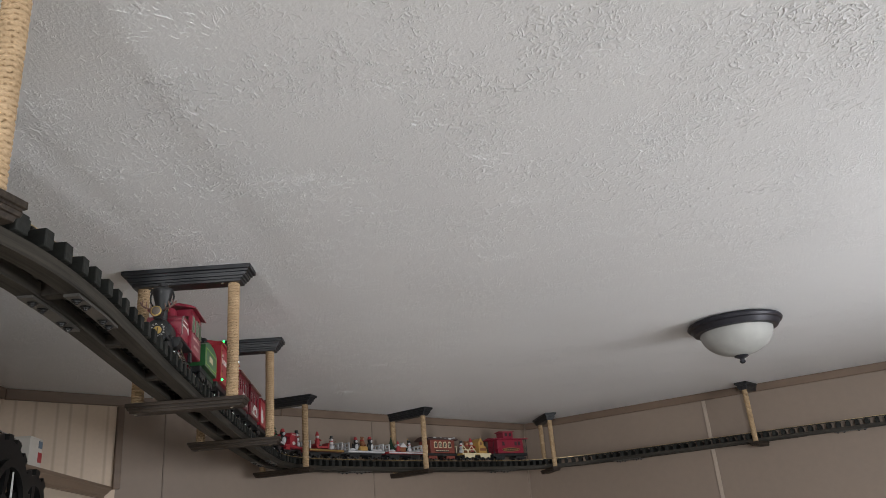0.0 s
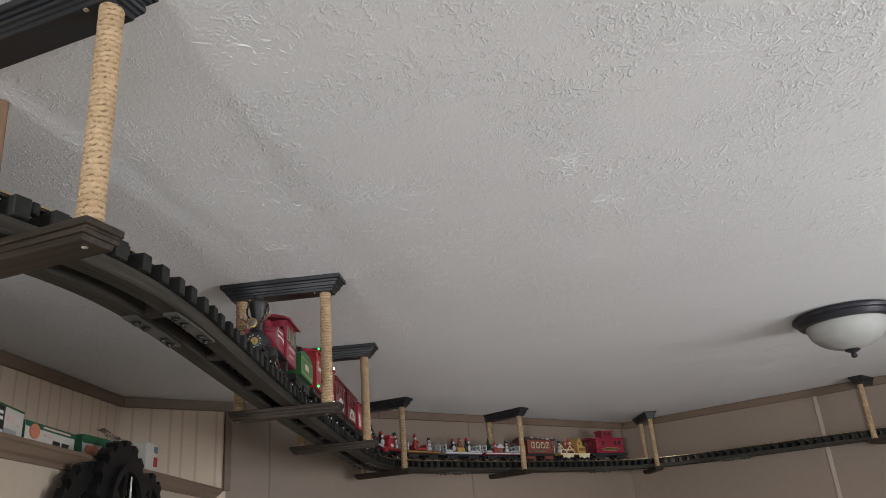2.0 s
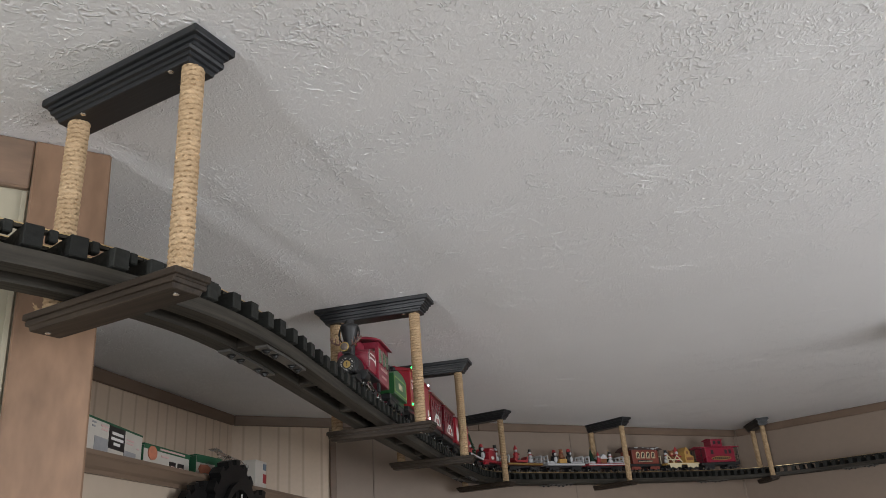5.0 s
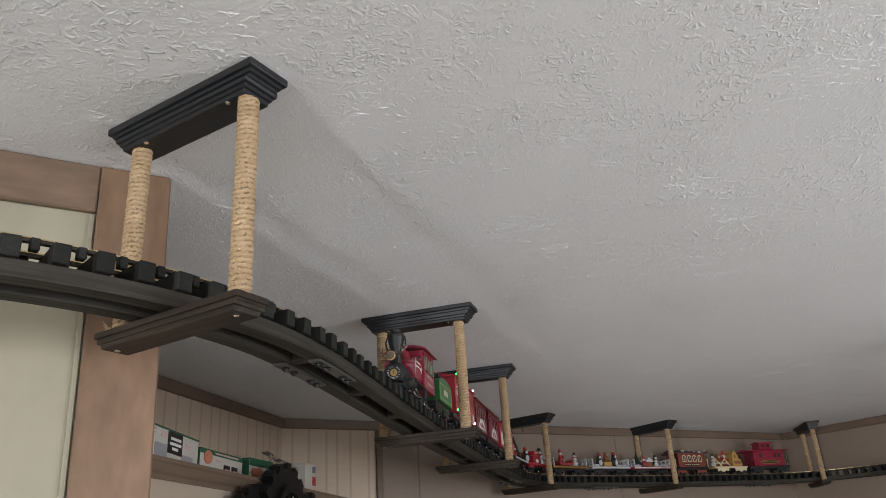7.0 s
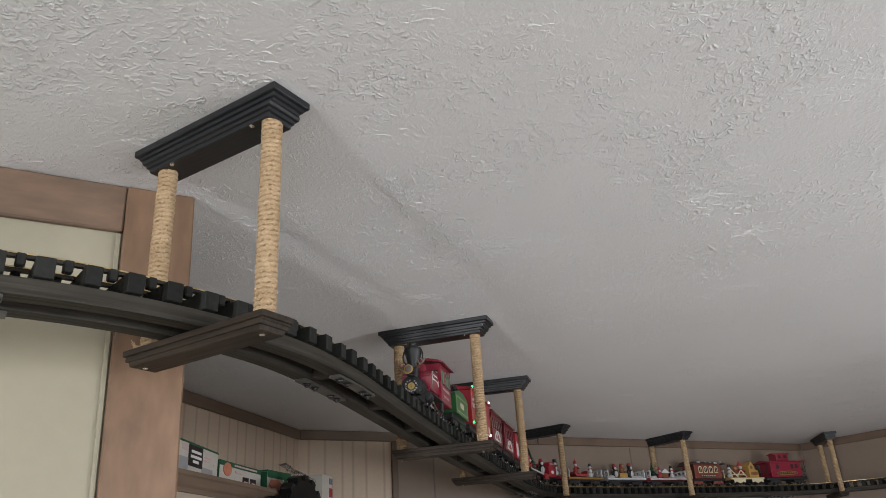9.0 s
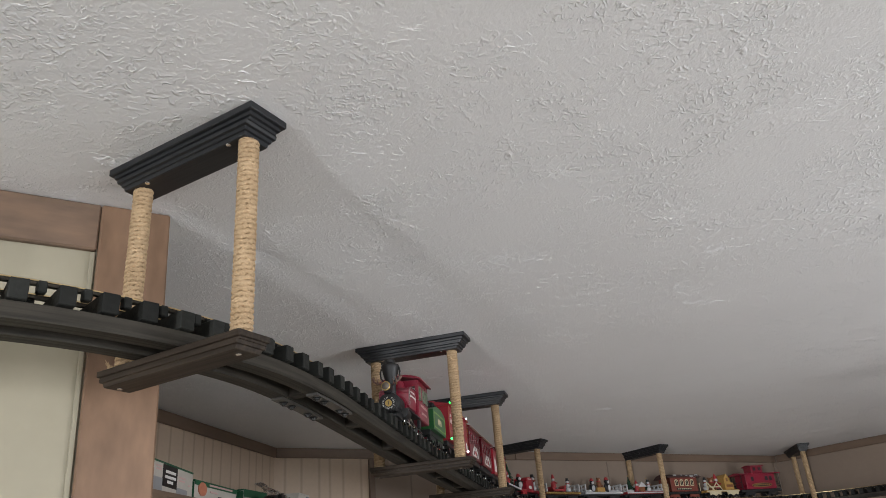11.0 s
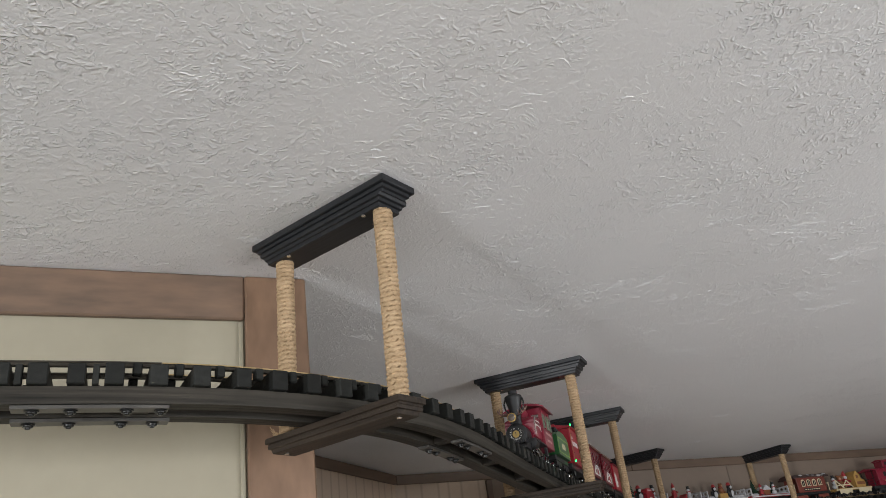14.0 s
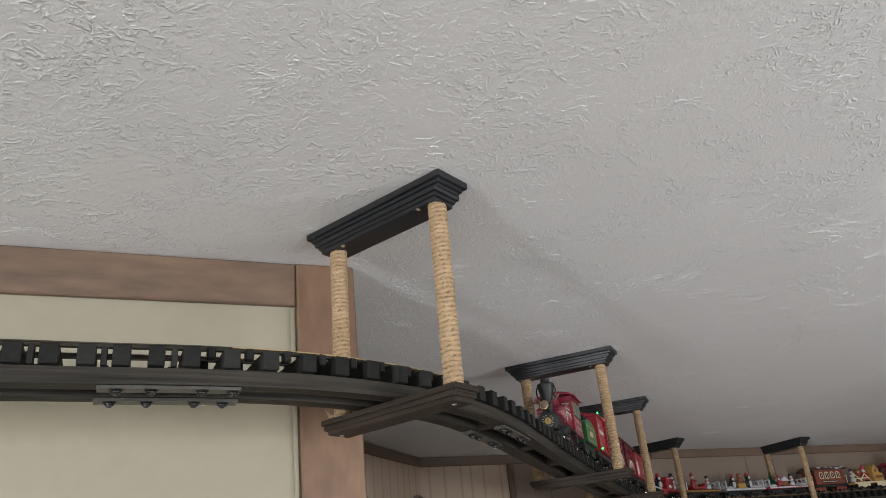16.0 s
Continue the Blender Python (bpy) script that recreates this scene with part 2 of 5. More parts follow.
BRIGHTRED = mat("bright_red_plastic", (0.35, 0.020, 0.034), 0.32, 0, 0.10, 40, 0.04, coat=0.2)
MAROON = mat("maroon_paint", (0.17, 0.011, 0.021), 0.32, 0, 0.12, 40, 0.04, coat=0.2)
BROWNRED = mat("brick_red_plastic", (0.185, 0.042, 0.028), 0.5, 0, 0.2, 60, 0.2)
GREEN = mat("green_paint", (0.028, 0.125, 0.040), 0.32, 0, 0.12, 40, 0.04, coat=0.2)
LIME = mat("light_green_line", (0.30, 0.45, 0.12), 0.4, 0, 0.1, 40, 0.0)
BLACKP = mat("black_plastic", (0.014, 0.014, 0.015), 0.48, 0, 0.2, 60, 0.05)
CHROME = mat("chrome", (0.78, 0.78, 0.78), 0.12, 1.0, 0.05, 40, 0.0)
GOLD = mat("gold_paint", (0.50, 0.35, 0.12), 0.35, 0.8, 0.1, 40, 0.0)
WHITE = mat("white_print", (0.74, 0.73, 0.70), 0.45, 0, 0.05, 40, 0.0)
PINK = mat("pale_print", (0.62, 0.42, 0.40), 0.45, 0, 0.1, 40, 0.0)
SNOW = mat("snow_white_plastic", (0.50, 0.50, 0.51), 0.6, 0, 0.1, 60, 0.2)
YELLOW = mat("ochre_plastic", (0.46, 0.27, 0.075), 0.5, 0, 0.2, 60, 0.1)
CREAMP = mat("cream_plastic", (0.62, 0.54, 0.36), 0.5, 0, 0.1, 60, 0.1)
BROWNP = mat("brown_plastic", (0.22, 0.085, 0.035), 0.5, 0, 0.25, 60, 0.2)
ANTLER = mat("antler_brown", (0.20, 0.11, 0.085), 0.5, 0, 0.2, 60, 0.1)
FIR = mat("fir_green", (0.012, 0.045, 0.022), 0.8, 0, 0.4, 200, 0.8, 0.002)
GREYP = mat("grey_plastic", (0.30, 0.30, 0.31), 0.45, 0, 0.1, 60, 0.05)
SKIN = mat("painted_tan", (0.42, 0.24, 0.15), 0.5, 0, 0.1, 60, 0.0)
CARD = mat("white_card", (0.53, 0.495, 0.445), 0.5, 0, 0.08, 40, 0.03)
CARDGREEN = mat("green_card", (0.020, 0.105, 0.050), 0.45, 0, 0.1, 40, 0.03)
CARDBLACK = mat("black_card", (0.022, 0.018, 0.018), 0.4, 0, 0.1, 40, 0.0)
CARDRED = mat("red_card", (0.34, 0.035, 0.040), 0.45, 0, 0.1, 40, 0.0)
CARDORANGE = mat("salmon_print", (0.55, 0.20, 0.12), 0.45, 0, 0.2, 90, 0.0)
CARDBLUE = mat("slate_print", (0.13, 0.17, 0.22), 0.45, 0, 0.1, 40, 0.0)
FILM = glass("clear_film", (0.86, 0.88, 0.90), 0.12)
CABGLASS = glass("cab_glass", (0.75, 0.85, 0.80), 0.05)
CLOCKBLACK = mat("matt_black_metal", (0.012, 0.012, 0.012), 0.45, 0.2, 0.3, 60, 0.1)
PAINTWHITE = mat("white_frame_paint", (0.72, 0.72, 0.70), 0.4, 0, 0.05, 40, 0.03)
PANE = glass("window_glass", (0.95, 0.97, 0.97), 0.0)
LENS = mat("headlight_glass", (0.16, 0.13, 0.11), 0.08, 0.0, 0.1, 60, 0.0)
LED = {"green": glow("green_led", (0.02, 1.0, 0.12), 6.0), "red": glow("red_led", (1.0, 0.03, 0.06), 6.0),
       "white": glow("cool_white_led", (0.65, 0.85, 1.0), 7.0), "amber": glow("amber_led", (1.0, 0.30, 0.03), 6.0)}


# ---- mesh helpers ----
def thing(name, m=None, label="", category="", group="", kind=""):
    ob = new(name)
    ob.empty_display_size = 0.05
    if m is not None:
        ob.matrix_world = m
    return tagged(ob, label, category, group, kind)


def mesh_of(name, bm, material, smooth=False):
    me = bpy.data.meshes.new(name)
    bmesh.ops.recalc_face_normals(bm, faces=bm.faces)
    bm.to_mesh(me)
    bm.free()
    for mm in (material if isinstance(material, (list, tuple)) else [material]):
        me.materials.append(mm)
    if smooth:
        for p in me.polygons:
            p.use_smooth = True
        me.set_sharp_from_angle(angle=radians(35))
    return me


def part(name, bm, material, parent=None, label="", smooth=False, m=None):
    ob = new(name, mesh_of(name, bm, material, smooth))
    if parent is not None:
        ob.parent = parent
    if m is not None:
        ob.matrix_local = m
    return tagged(ob, label)


def again(name, me, parent, m, label=""):
    """One more piece that shares its mesh."""
    ob = new(name, me)
    ob.parent = parent
    ob.matrix_local = m
    return tagged(ob, label)


def add_box(bm, lo, hi, bevel=0.0, m=None, slot=0):
    r = bmesh.ops.create_cube(bm, size=1.0)
    vs = r["verts"]
    c = [(a + b) / 2 for a, b in zip(lo, hi)]
    s = [b - a for a, b in zip(lo, hi)]
    for v in vs:
        v.co = Vector([v.co[i] * s[i] + c[i] for i in range(3)])
    fs = {f for v in vs for f in v.link_faces}
    if bevel:
        es = list({e for v in vs for e in v.link_edges})
        got = bmesh.ops.bevel(bm, geom=es, offset=bevel, segments=1, affect="EDGES")
        fs = {f for f in fs if f.is_valid} | set(got["faces"])
        vs = list({v for f in fs for v in f.verts})
    for f in fs:
        f.material_index = slot
    if m is not None:
        bmesh.ops.transform(bm, matrix=m, verts=vs)
    return vs


def box(lo, hi, bevel=0.0):
    bm = bmesh.new()
    add_box(bm, lo, hi, bevel)
    return bm


def add_lathe(bm, profile, n=20, m=None, slot=0, caps=True, turn=2 * math.pi):
    """Turns (radius, z) pairs about z."""
    rings = []
    for r, z in profile:
        rings.append([bm.verts.new((r * math.cos(turn * i / n), r * math.sin(turn * i / n), z)) for i in range(n)])
    for a, b in zip(rings, rings[1:]):
        for i in range(n):
            f = bm.faces.new((a[i], a[(i + 1) % n], b[(i + 1) % n], b[i]))
            f.material_index = slot
    if caps:
        for ring in (rings[0], rings[-1]):
            f = bm.faces.new(ring)
            f.material_index = slot
    vs = [v for r in rings for v in r]
    if m is not None:
        bmesh.ops.transform(bm, matrix=m, verts=vs)
    return vs


def lathe(profile, n=20, m=None):
    bm = bmesh.new()
    add_lathe(bm, profile, n, m)
    return bm


def along(a, b):
    """Matrix that lays the z axis from a to b, and the length."""
    a, b = Vector(a), Vector(b)
    d = b - a
    return Matrix.Translation(a) @ d.to_track_quat("Z", "Y").to_matrix().to_4x4(), d.length


def add_rod(bm, a, b, r, n=8, slot=0, r2=None):
    m, l = along(a, b)
    return add_lathe(bm, [(r, 0), (r if r2 is None else r2, l)], n, m, slot)


def add_ball(bm, c, r, slot=0, squash=(1, 1, 1), u=10, v=7):
    got = bmesh.ops.create_uvsphere(bm, u_segments=u, v_segments=v, radius=r)["verts"]
    for w in got:
        w.co = Vector([w.co[i] * squash[i] + c[i] for i in range(3)])
    for f in {f for w in got for f in w.link_faces}:
        f.material_index = slot
    return got


def add_prism(bm, outline, y0, y1, slot=0, m=None):
    """Outline of (x, z) pairs pushed from y0 to y1."""
    a = [bm.verts.new((x, y0, z)) for x, z in outline]
    b = [bm.verts.new((x, y1, z)) for x, z in outline]
    n = len(a)
    fs = [bm.faces.new(a), bm.faces.new(b[::-1])]
    for i in range(n):
        fs.append(bm.faces.new((a[i], b[i], b[(i + 1) % n], a[(i + 1) % n])))
    for f in fs:
        f.material_index = slot
    if m is not None:
        bmesh.ops.transform(bm, matrix=m, verts=a + b)
    return a + b


def prism(outline, y0, y1, m=None):
    bm = bmesh.new()
    add_prism(bm, outline, y0, y1, 0, m)
    return bm


def sweep(points, profile):
    """Sweeps a closed (side, up) profile along points given as (x, y, z, side direction)."""
    bm = bmesh.new()
    rings = []
    for p, side in points:
        rings.append([bm.verts.new(Vector(p) + Vector((side[0], side[1], 0)) * u + Vector((0, 0, w))) for u, w in profile])
    n = len(profile)
    uv = bm.loops.layers.uv.new("along")
    round_ = [0.0]
    for (u0, w0), (u1, w1) in zip(profile, profile[1:] + profile[:1]):
        round_.append(round_[-1] + math.hypot(u1 - u0, w1 - w0))
    reach = 0.0
    for k, (a, b) in enumerate(zip(rings, rings[1:])):
        far = reach + (Vector(points[k + 1][0]) - Vector(points[k][0])).length
        for i in range(n):
            f = bm.faces.new((a[i], a[(i + 1) % n], b[(i + 1) % n], b[i]))
            for loop, place in zip(f.loops, ((reach, round_[i]), (reach, round_[i + 1]), (far, round_[i + 1]), (far, round_[i]))):
                loop[uv].uv = place
        reach = far
    bm.faces.new(rings[0])
    bm.faces.new(rings[-1][::-1])
    return bm


def letters(text, size, material, parent, m, name="lettering", depth=0.0006, spacing=1.0, width=None):
    """Raised lettering from the built-in font as one mesh, centred, reading along its own x axis."""
    cu = bpy.data.curves.new(name, "FONT")
    cu.body, cu.size, cu.extrude, cu.align_x, cu.align_y, cu.space_character = text, size, depth, "CENTER", "CENTER", spacing
    cu.resolution_u = 3
    tmp = bpy.data.objects.new(name, cu)
    scene.collection.objects.link(tmp)
    me = bpy.data.meshes.new_from_object(tmp.evaluated_get(bpy.context.evaluated_depsgraph_get()))
    bpy.data.objects.remove(tmp)
    me.materials.clear()
    me.materials.append(material)
    ob = new(name, me)
    ob.parent = parent
    sx = 1.0
    if width:
        xs = [v.co.x for v in me.vertices]
        sx = width / (max(xs) - min(xs))
    ob.matrix_local = m @ Matrix.Diagonal((sx, 1, 1, 1))
    return ob


SIDE = Matrix(((-1, 0, 0, 0), (0, 0, 1, 0), (0, 1, 0, 0), (0, 0, 0, 1)))   # reads on the +y side of a car, front to the left


# ---- structure ----
def wall(name, a, b, z0, z1, material, thick=0.09, openings=(), out=-1):
    """An upright wall from a to b with its room face on that line; openings: (from, to, low, high) along it. out: side on which its thickness lies (-1: to the right)."""
    a, b = Vector(a), Vector(b)
    d = b - a
    bm = bmesh.new()
    cuts = sorted({0.0, d.length, *(v for o in openings for v in o[:2])})
    for x0, x1 in zip(cuts, cuts[1:]):
        hole = [o for o in openings if o[0] <= x0 and o[1] >= x1]
        for lo, hi in ([(z0, hole[0][2]), (hole[0][3], z1)] if hole else [(z0, z1)]):
            add_box(bm, (x0, min(0, out * thick), lo), (x1, max(0, out * thick), hi))
    ob = new(name, mesh_of(name, bm, material))
    ob.matrix_world = pose(a.x, a.y, 0, 0, 0, math.degrees(math.atan2(d.y, d.x)))
    return tagged(ob, kind="structure")


def on_wall(a, b):
    """Pose of a wall's own axes: x along it, y into its left side."""
    d = Vector(b) - Vector(a)
    return pose(a[0], a[1], 0, 0, 0, math.degrees(math.atan2(d.y, d.x)))


w = wall("wall_west", DOOR_A, DOOR_B, 0, CEIL, CREAM, out=1)
tagged(w, "smooth cream painted partition wall with tan wooden trim", "wall")
w = wall("wall_alcove", LEFT_A, LEFT_B, 0, CEIL, STRIPED, out=1)
tagged(w, "alcove wall in pale striped vinyl covering", "wall")
POST_S = 0.477      # where the striped covering ends on the far wall
fd = (Vector(FAR_B) - Vector(FAR_A)).normalized()
mid = Vector(FAR_A) + fd * POST_S
w = wall("wall_north_1", FAR_A, mid, 0, CEIL, STRIPED, out=1)
tagged(w, "end of the far wall in pale striped vinyl covering", "wall")
w = wall("wall_north_2", mid, FAR_B, 0, CEIL, PANEL, out=1)
tagged(w, "far wall of plain taupe vinyl-covered panels", "wall")
w = wall("wall_east", RIGHT_A, RIGHT_B, 0, CEIL, PANEL, out=1)
tagged(w, "long wall of plain taupe vinyl-covered panels", "wall")
w = wall("wall_side", SIDE_A, SIDE_B, 0, CEIL, PANEL, 0.12, [(SIDE_A[1] - y - ww / 2, SIDE_A[1] - y + ww / 2, z - wh / 2, z + wh / 2) for y, z, ww, wh, _ in reversed(SIDE_WINDOWS)], out=1)
tagged(w, "plain taupe panelled wall", "wall")
openings = [(BACK_A[0] - x - ww / 2, BACK_A[0] - x + ww / 2, z - wh / 2, z + wh / 2) for x, z, ww, wh, _ in reversed(WINDOWS)]
w = wall("wall_south", BACK_A, BACK_B, 0, CEIL, CREAM, 0.12, openings, out=1)
tagged(w, "cream wall with two window openings", "wall")
w = wall("wall_end", END_A, END_B, 0, CEIL, CREAM, out=1)
tagged(w, "short plain cream wall", "wall")
w = wall("wall_ledge", LEDGE_A, LEDGE_B, 0, LEDGE_Z - 0.004, LOWWALL, 0.10, out=1)
tagged(w, "head-high pale beige partition that carries the ledge", "wall")

outer = [(-3.4, -5.1), (5.9, -5.1), (5.9, 6.6), (-3.4, 6.6)]
bm = bmesh.new()
add_box(bm, (-3.4, -5.1, -0.10), (5.9, 6.6, 0.0))
tagged(part("floor", bm, FLOORING), "beige carpeted floor", "floor", kind="structure")


def plaster_ridges(x0, x1, y0, y1, per_m2, big, seed):
    """Thin raised strokes that a crow's-foot brush leaves: fans of crooked tapered ridges and crumbs hanging from the ceiling."""
    rng = np.random.default_rng(seed)
    verts, faces = [], []
    for _ in range(int((x1 - x0) * (y1 - y0) * per_m2)):
        cx, cy = rng.uniform(x0, x1), rng.uniform(y0, y1)
        lean, spread = rng.uniform(0, 2 * math.pi), rng.choice([0.35, 0.6, 1.0, 3.1])
        bold = rng.choice([0.6, 0.8, 1.0, 1.25])
        reach = rng.uniform(0.06, 0.20)
        crumbly = rng.random() < 0.45
        heavy = rng.random() < 0.20          # a fresh, thick stamp
        lift = (1.0 if y0 < 2.0 else 0.65) if heavy else 1.0
        if heavy:
            reach *= 0.75
        for _ in range(int(rng.integers(50, 100) if heavy else rng.integers(14, 48))):
            a = lean + rng.uniform(-spread, spread)
            rad = reach * rng.random() ** 0.7
            px, py = cx + rad * math.cos(a) + rng.normal(0, 0.006), cy + rad * math.sin(a) + rng.normal(0, 0.006)
            kind = rng.random() + (0.0 if crumbly else 0.24)
            ln = (rng.uniform(0.002, 0.006) if kind < 0.66 else rng.uniform(0.006, 0.016) if kind < 1.08 else rng.uniform(0.016, 0.036)) * big
            w = rng.uniform(0.0007, 0.0015) * big * bold * (1.15 if kind < 0.66 else 1.0)
            h = w * lift * rng.uniform(0.26, 0.62) * (1.0 if y0 < 2.0 else 0.72)
            t = a + rng.normal(0, 0.9 if crumbly else 0.30)
            base = len(verts)
            n = 2 if kind < 0.66 else 4 if kind < 1.08 else 7
            qx, qy = px, py
            for k in range(n + 1):
                u = k / n
                swell = (math.sin(math.pi * (0.10 + 0.84 * u)) ** 0.7) * rng.uniform(0.65, 1.25)
                sx, sy = -math.sin(t) * w * swell, math.cos(t) * w * swell
                off = rng.uniform(-0.4, 0.4)
                verts += [(qx - sx, qy - sy, CEIL + 0.0003), (qx + sx * off, qy + sy * off, CEIL - h * swell), (qx + sx, qy + sy, CEIL + 0.0003)]
                qx, qy = qx + math.cos(t) * ln / n, qy + math.sin(t) * ln / n
                t += rng.normal(0, 0.26)
            for k in range(n):
                i = base + 3 * k
                faces += [(i, i + 3, i + 4, i + 1), (i + 1, i + 4, i + 5, i + 2)]
            i = base + 3 * n
            faces += [(base, base + 1, base + 2), (i, i + 2, i + 1)]
    return verts, faces


cv = [(x, y, z) for z in (CEIL, CEIL + 0.08) for x, y in ((-3.4, -5.1), (5.9, -5.1), (5.9, 6.6), (-3.4, 6.6))]
cf = [(0, 3, 2, 1), (4, 5, 6, 7), (0, 1, 5, 4), (1, 2, 6, 5), (2, 3, 7, 6), (3, 0, 4, 7)]
for area in ((-0.5, 2.9, 0.6, 2.6, 125, 1.0, 3), (-0.5, 3.8, 2.6, 4.2, 62, 1.1, 4), (0.4, 4.4, 4.2, 5.6, 44, 1.3, 5)):
    v, f = plaster_ridges(*area)
    n = len(cv)
    cv += v
    cf += [tuple(i + n for i in q) for q in f]
me = bpy.data.meshes.new("ceiling")
me.from_pydata(cv, [], cf)
me.materials.append(PLASTER)
tagged(new("ceiling", me), "white ceiling with crow's-foot stamped plaster texture", "ceiling", kind="structure")

# windows behind and beside the walk, all out of view; the last is only added for its light
for i, (m, ww, wh) in enumerate([(pose(x, BACK_Y - 0.06, z), ww, wh) for x, z, ww, wh, _ in WINDOWS] + [(pose(SIDE_X + 0.06, y, z, 0, 0, 90), ww, wh) for y, z, ww, wh, _ in SIDE_WINDOWS]):
    win = thing("window_%d" % (i + 1), m, "unseen white-framed sash window in the wall", "window", kind="structure")
    for sx in (-1, 1):
        part("frame_stile", box((sx * ww / 2 - 0.02, -0.03, -wh / 2), (sx * ww / 2 + 0.02, 0.03, wh / 2), 0.003), PAINTWHITE, win)
    for z in (-wh / 2, wh / 2):
        part("frame_rail", box((-ww / 2 + 0.02, -0.028, z - 0.02), (ww / 2 - 0.02, 0.028, z + 0.02), 0.003), PAINTWHITE, win)
    for z0, z1 in ((-wh / 2 + 0.02, 0.0), (0.0, wh / 2 - 0.02)):
        p = part("pane", box((-ww / 2 + 0.02, -0.003, z0), (ww / 2 - 0.02, 0.003, z1)), PANE, win)
        p.visible_shadow = False


def trim_piece(name, a, b, x0, x1, z0, z1, proud, material, label, bevel=0.003, side=-1):
    """A board on a wall's face, from x0 to x1 along it."""
    ob = part(name, box((x0, min(0, side * proud), z0), (x1, max(0, side * proud), z1), bevel), material)
    ob.matrix_world = on_wall(a, b)
    return tagged(ob, label, "trim", kind="structure")


def wall_length(a, b):
    return (Vector(b) - Vector(a)).length


CROWN = 0.046
wl = wall_length(FAR_A, FAR_B)
trim_piece("trim_north", FAR_A, FAR_B, 0.0062, 1.31, CEIL - CROWN, CEIL - 0.001, 0.014, TRIM, "flat brown wooden crown strip under the ceiling")
trim_piece("trim_north", FAR_A, FAR_B, 1.312, wl - 0.014, CEIL - CROWN + 0.001, CEIL - 0.001, 0.014, TRIM, "flat brown wooden crown strip under the ceiling")
trim_piece("trim_east", RIGHT_A, RIGHT_B, 0.016, wall_length(RIGHT_A, RIGHT_B), CEIL - CROWN, CEIL - 0.001, 0.014, TRIM, "flat brown wooden crown strip under the ceiling")
trim_piece("trim_alcove", LEFT_A, LEFT_B, 0.0, wall_length(LEFT_A, LEFT_B) - 0.0064, CEIL - CROWN, CEIL - 0.001, 0.014, TRIM, "flat brown wooden crown strip under the ceiling")
trim_piece("trim_side", SIDE_A, SIDE_B, 0.0, wall_length(SIDE_A, SIDE_B), CEIL - CROWN, CEIL - 0.001, 0.014, TRIM, "flat brown wooden crown strip under the ceiling")
# upright strip between the two wall coverings
trim_piece("trim_post", FAR_A, FAR_B, POST_S - 0.016, POST_S + 0.016, LEDGE_Z - 0.01, CEIL - CROWN - 0.001, 0.016, TRIM, "narrow upright brown trim strip on the far wall")
# panel joints
for s in (0.69, 1.94):
    trim_piece("panel_batten", FAR_A, FAR_B, s - 0.003, s + 0.003, 0.0, CEIL - CROWN - 0.001, 0.003, JOINT, "thin dark joint strip between wall panels", 0)
trim_piece("panel_batten", FAR_A, FAR_B, wl - 0.022, wl - 0.002, 0.0, CEIL - CROWN - 0.001, 0.004, PANEL, "pale batten strip in the corner of the panels", 0.001)
for s in (1.28, 2.50):
    trim_piece("panel_batten", RIGHT_A, RIGHT_B, s - 0.011, s + 0.011, 0.0, CEIL - CROWN - 0.001, 0.006, BATTEN, "pale batten strip between wall panels", 0.001)
# boards on the cream partition
dl = wall_length(DOOR_A, DOOR_B)
trim_piece("trim_header", DOOR_A, DOOR_B, 0.0, dl - 0.1108, CEIL - 0.087, CEIL - 0.001, 0.014, CASING_H, "tan wooden header board with a dark smudge under the ceiling")
casing = trim_piece("trim_casing", DOOR_A, DOOR_B, dl - 0.1105, dl + 0.003, 1.2, CEIL - 0.001, 0.016, CASING, "wide tan wooden corner casing board, slightly out of plumb")
for v in casing.data.vertices:                 # it leans
    v.co.x += 0.020 * (CEIL - v.co.z)
trim_piece("trim_casing", DOOR_A, DOOR_B, dl - 0.0887, dl + 0.0248, 0.0, 1.198, 0.016, CASING, "wide tan wooden corner casing board, lower length")
bead = trim_piece("trim_bead", DOOR_A, DOOR_B, dl - 0.1195, dl - 0.1115, 0.6, CEIL - 0.089, 0.006, CREAM, "thin cream bead beside the casing", 0.001)
for v in bead.data.vertices:
    v.co.x += 0.020 * (CEIL - v.co.z) - 0.0015
# moulded ledge on the low wall
ll = wall_length(LEDGE_A, LEDGE_B)
bm = bmesh.new()
prof = [(0.100, 0.0), (-0.036, 0.0), (-0.036, -0.010), (-0.030, -0.014), (-0.020, -0.030), (-0.012, -0.036), (-0.012, -0.046), (0.0, -0.046), (0.0, -0.004), (0.1, -0.004)]
a = [bm.verts.new((0.0, u, LEDGE_Z + v)) for u, v in prof]
b = [bm.verts.new((ll + 0.03 if u < -0.02 else ll + 0.004, u, LEDGE_Z + v)) for u, v in prof]
for i in range(len(prof)):
    bm.faces.new((a[i], a[(i + 1) % len(prof)], b[(i + 1) % len(prof)], b[i]))
bm.faces.new(a)
bm.faces.new(b[::-1])
ob = part("trim_ledge", bm, mat("ledge_wood", (0.185, 0.130, 0.092), 0.45, 0, 0.2, 26, 0.12, stretch=(0.25, 1, 1)))
ob.matrix_world = on_wall(LEDGE_A, LEDGE_B)
tagged(ob, "moulded brown wooden ledge along the top of the low wall", "trim", kind="structure")


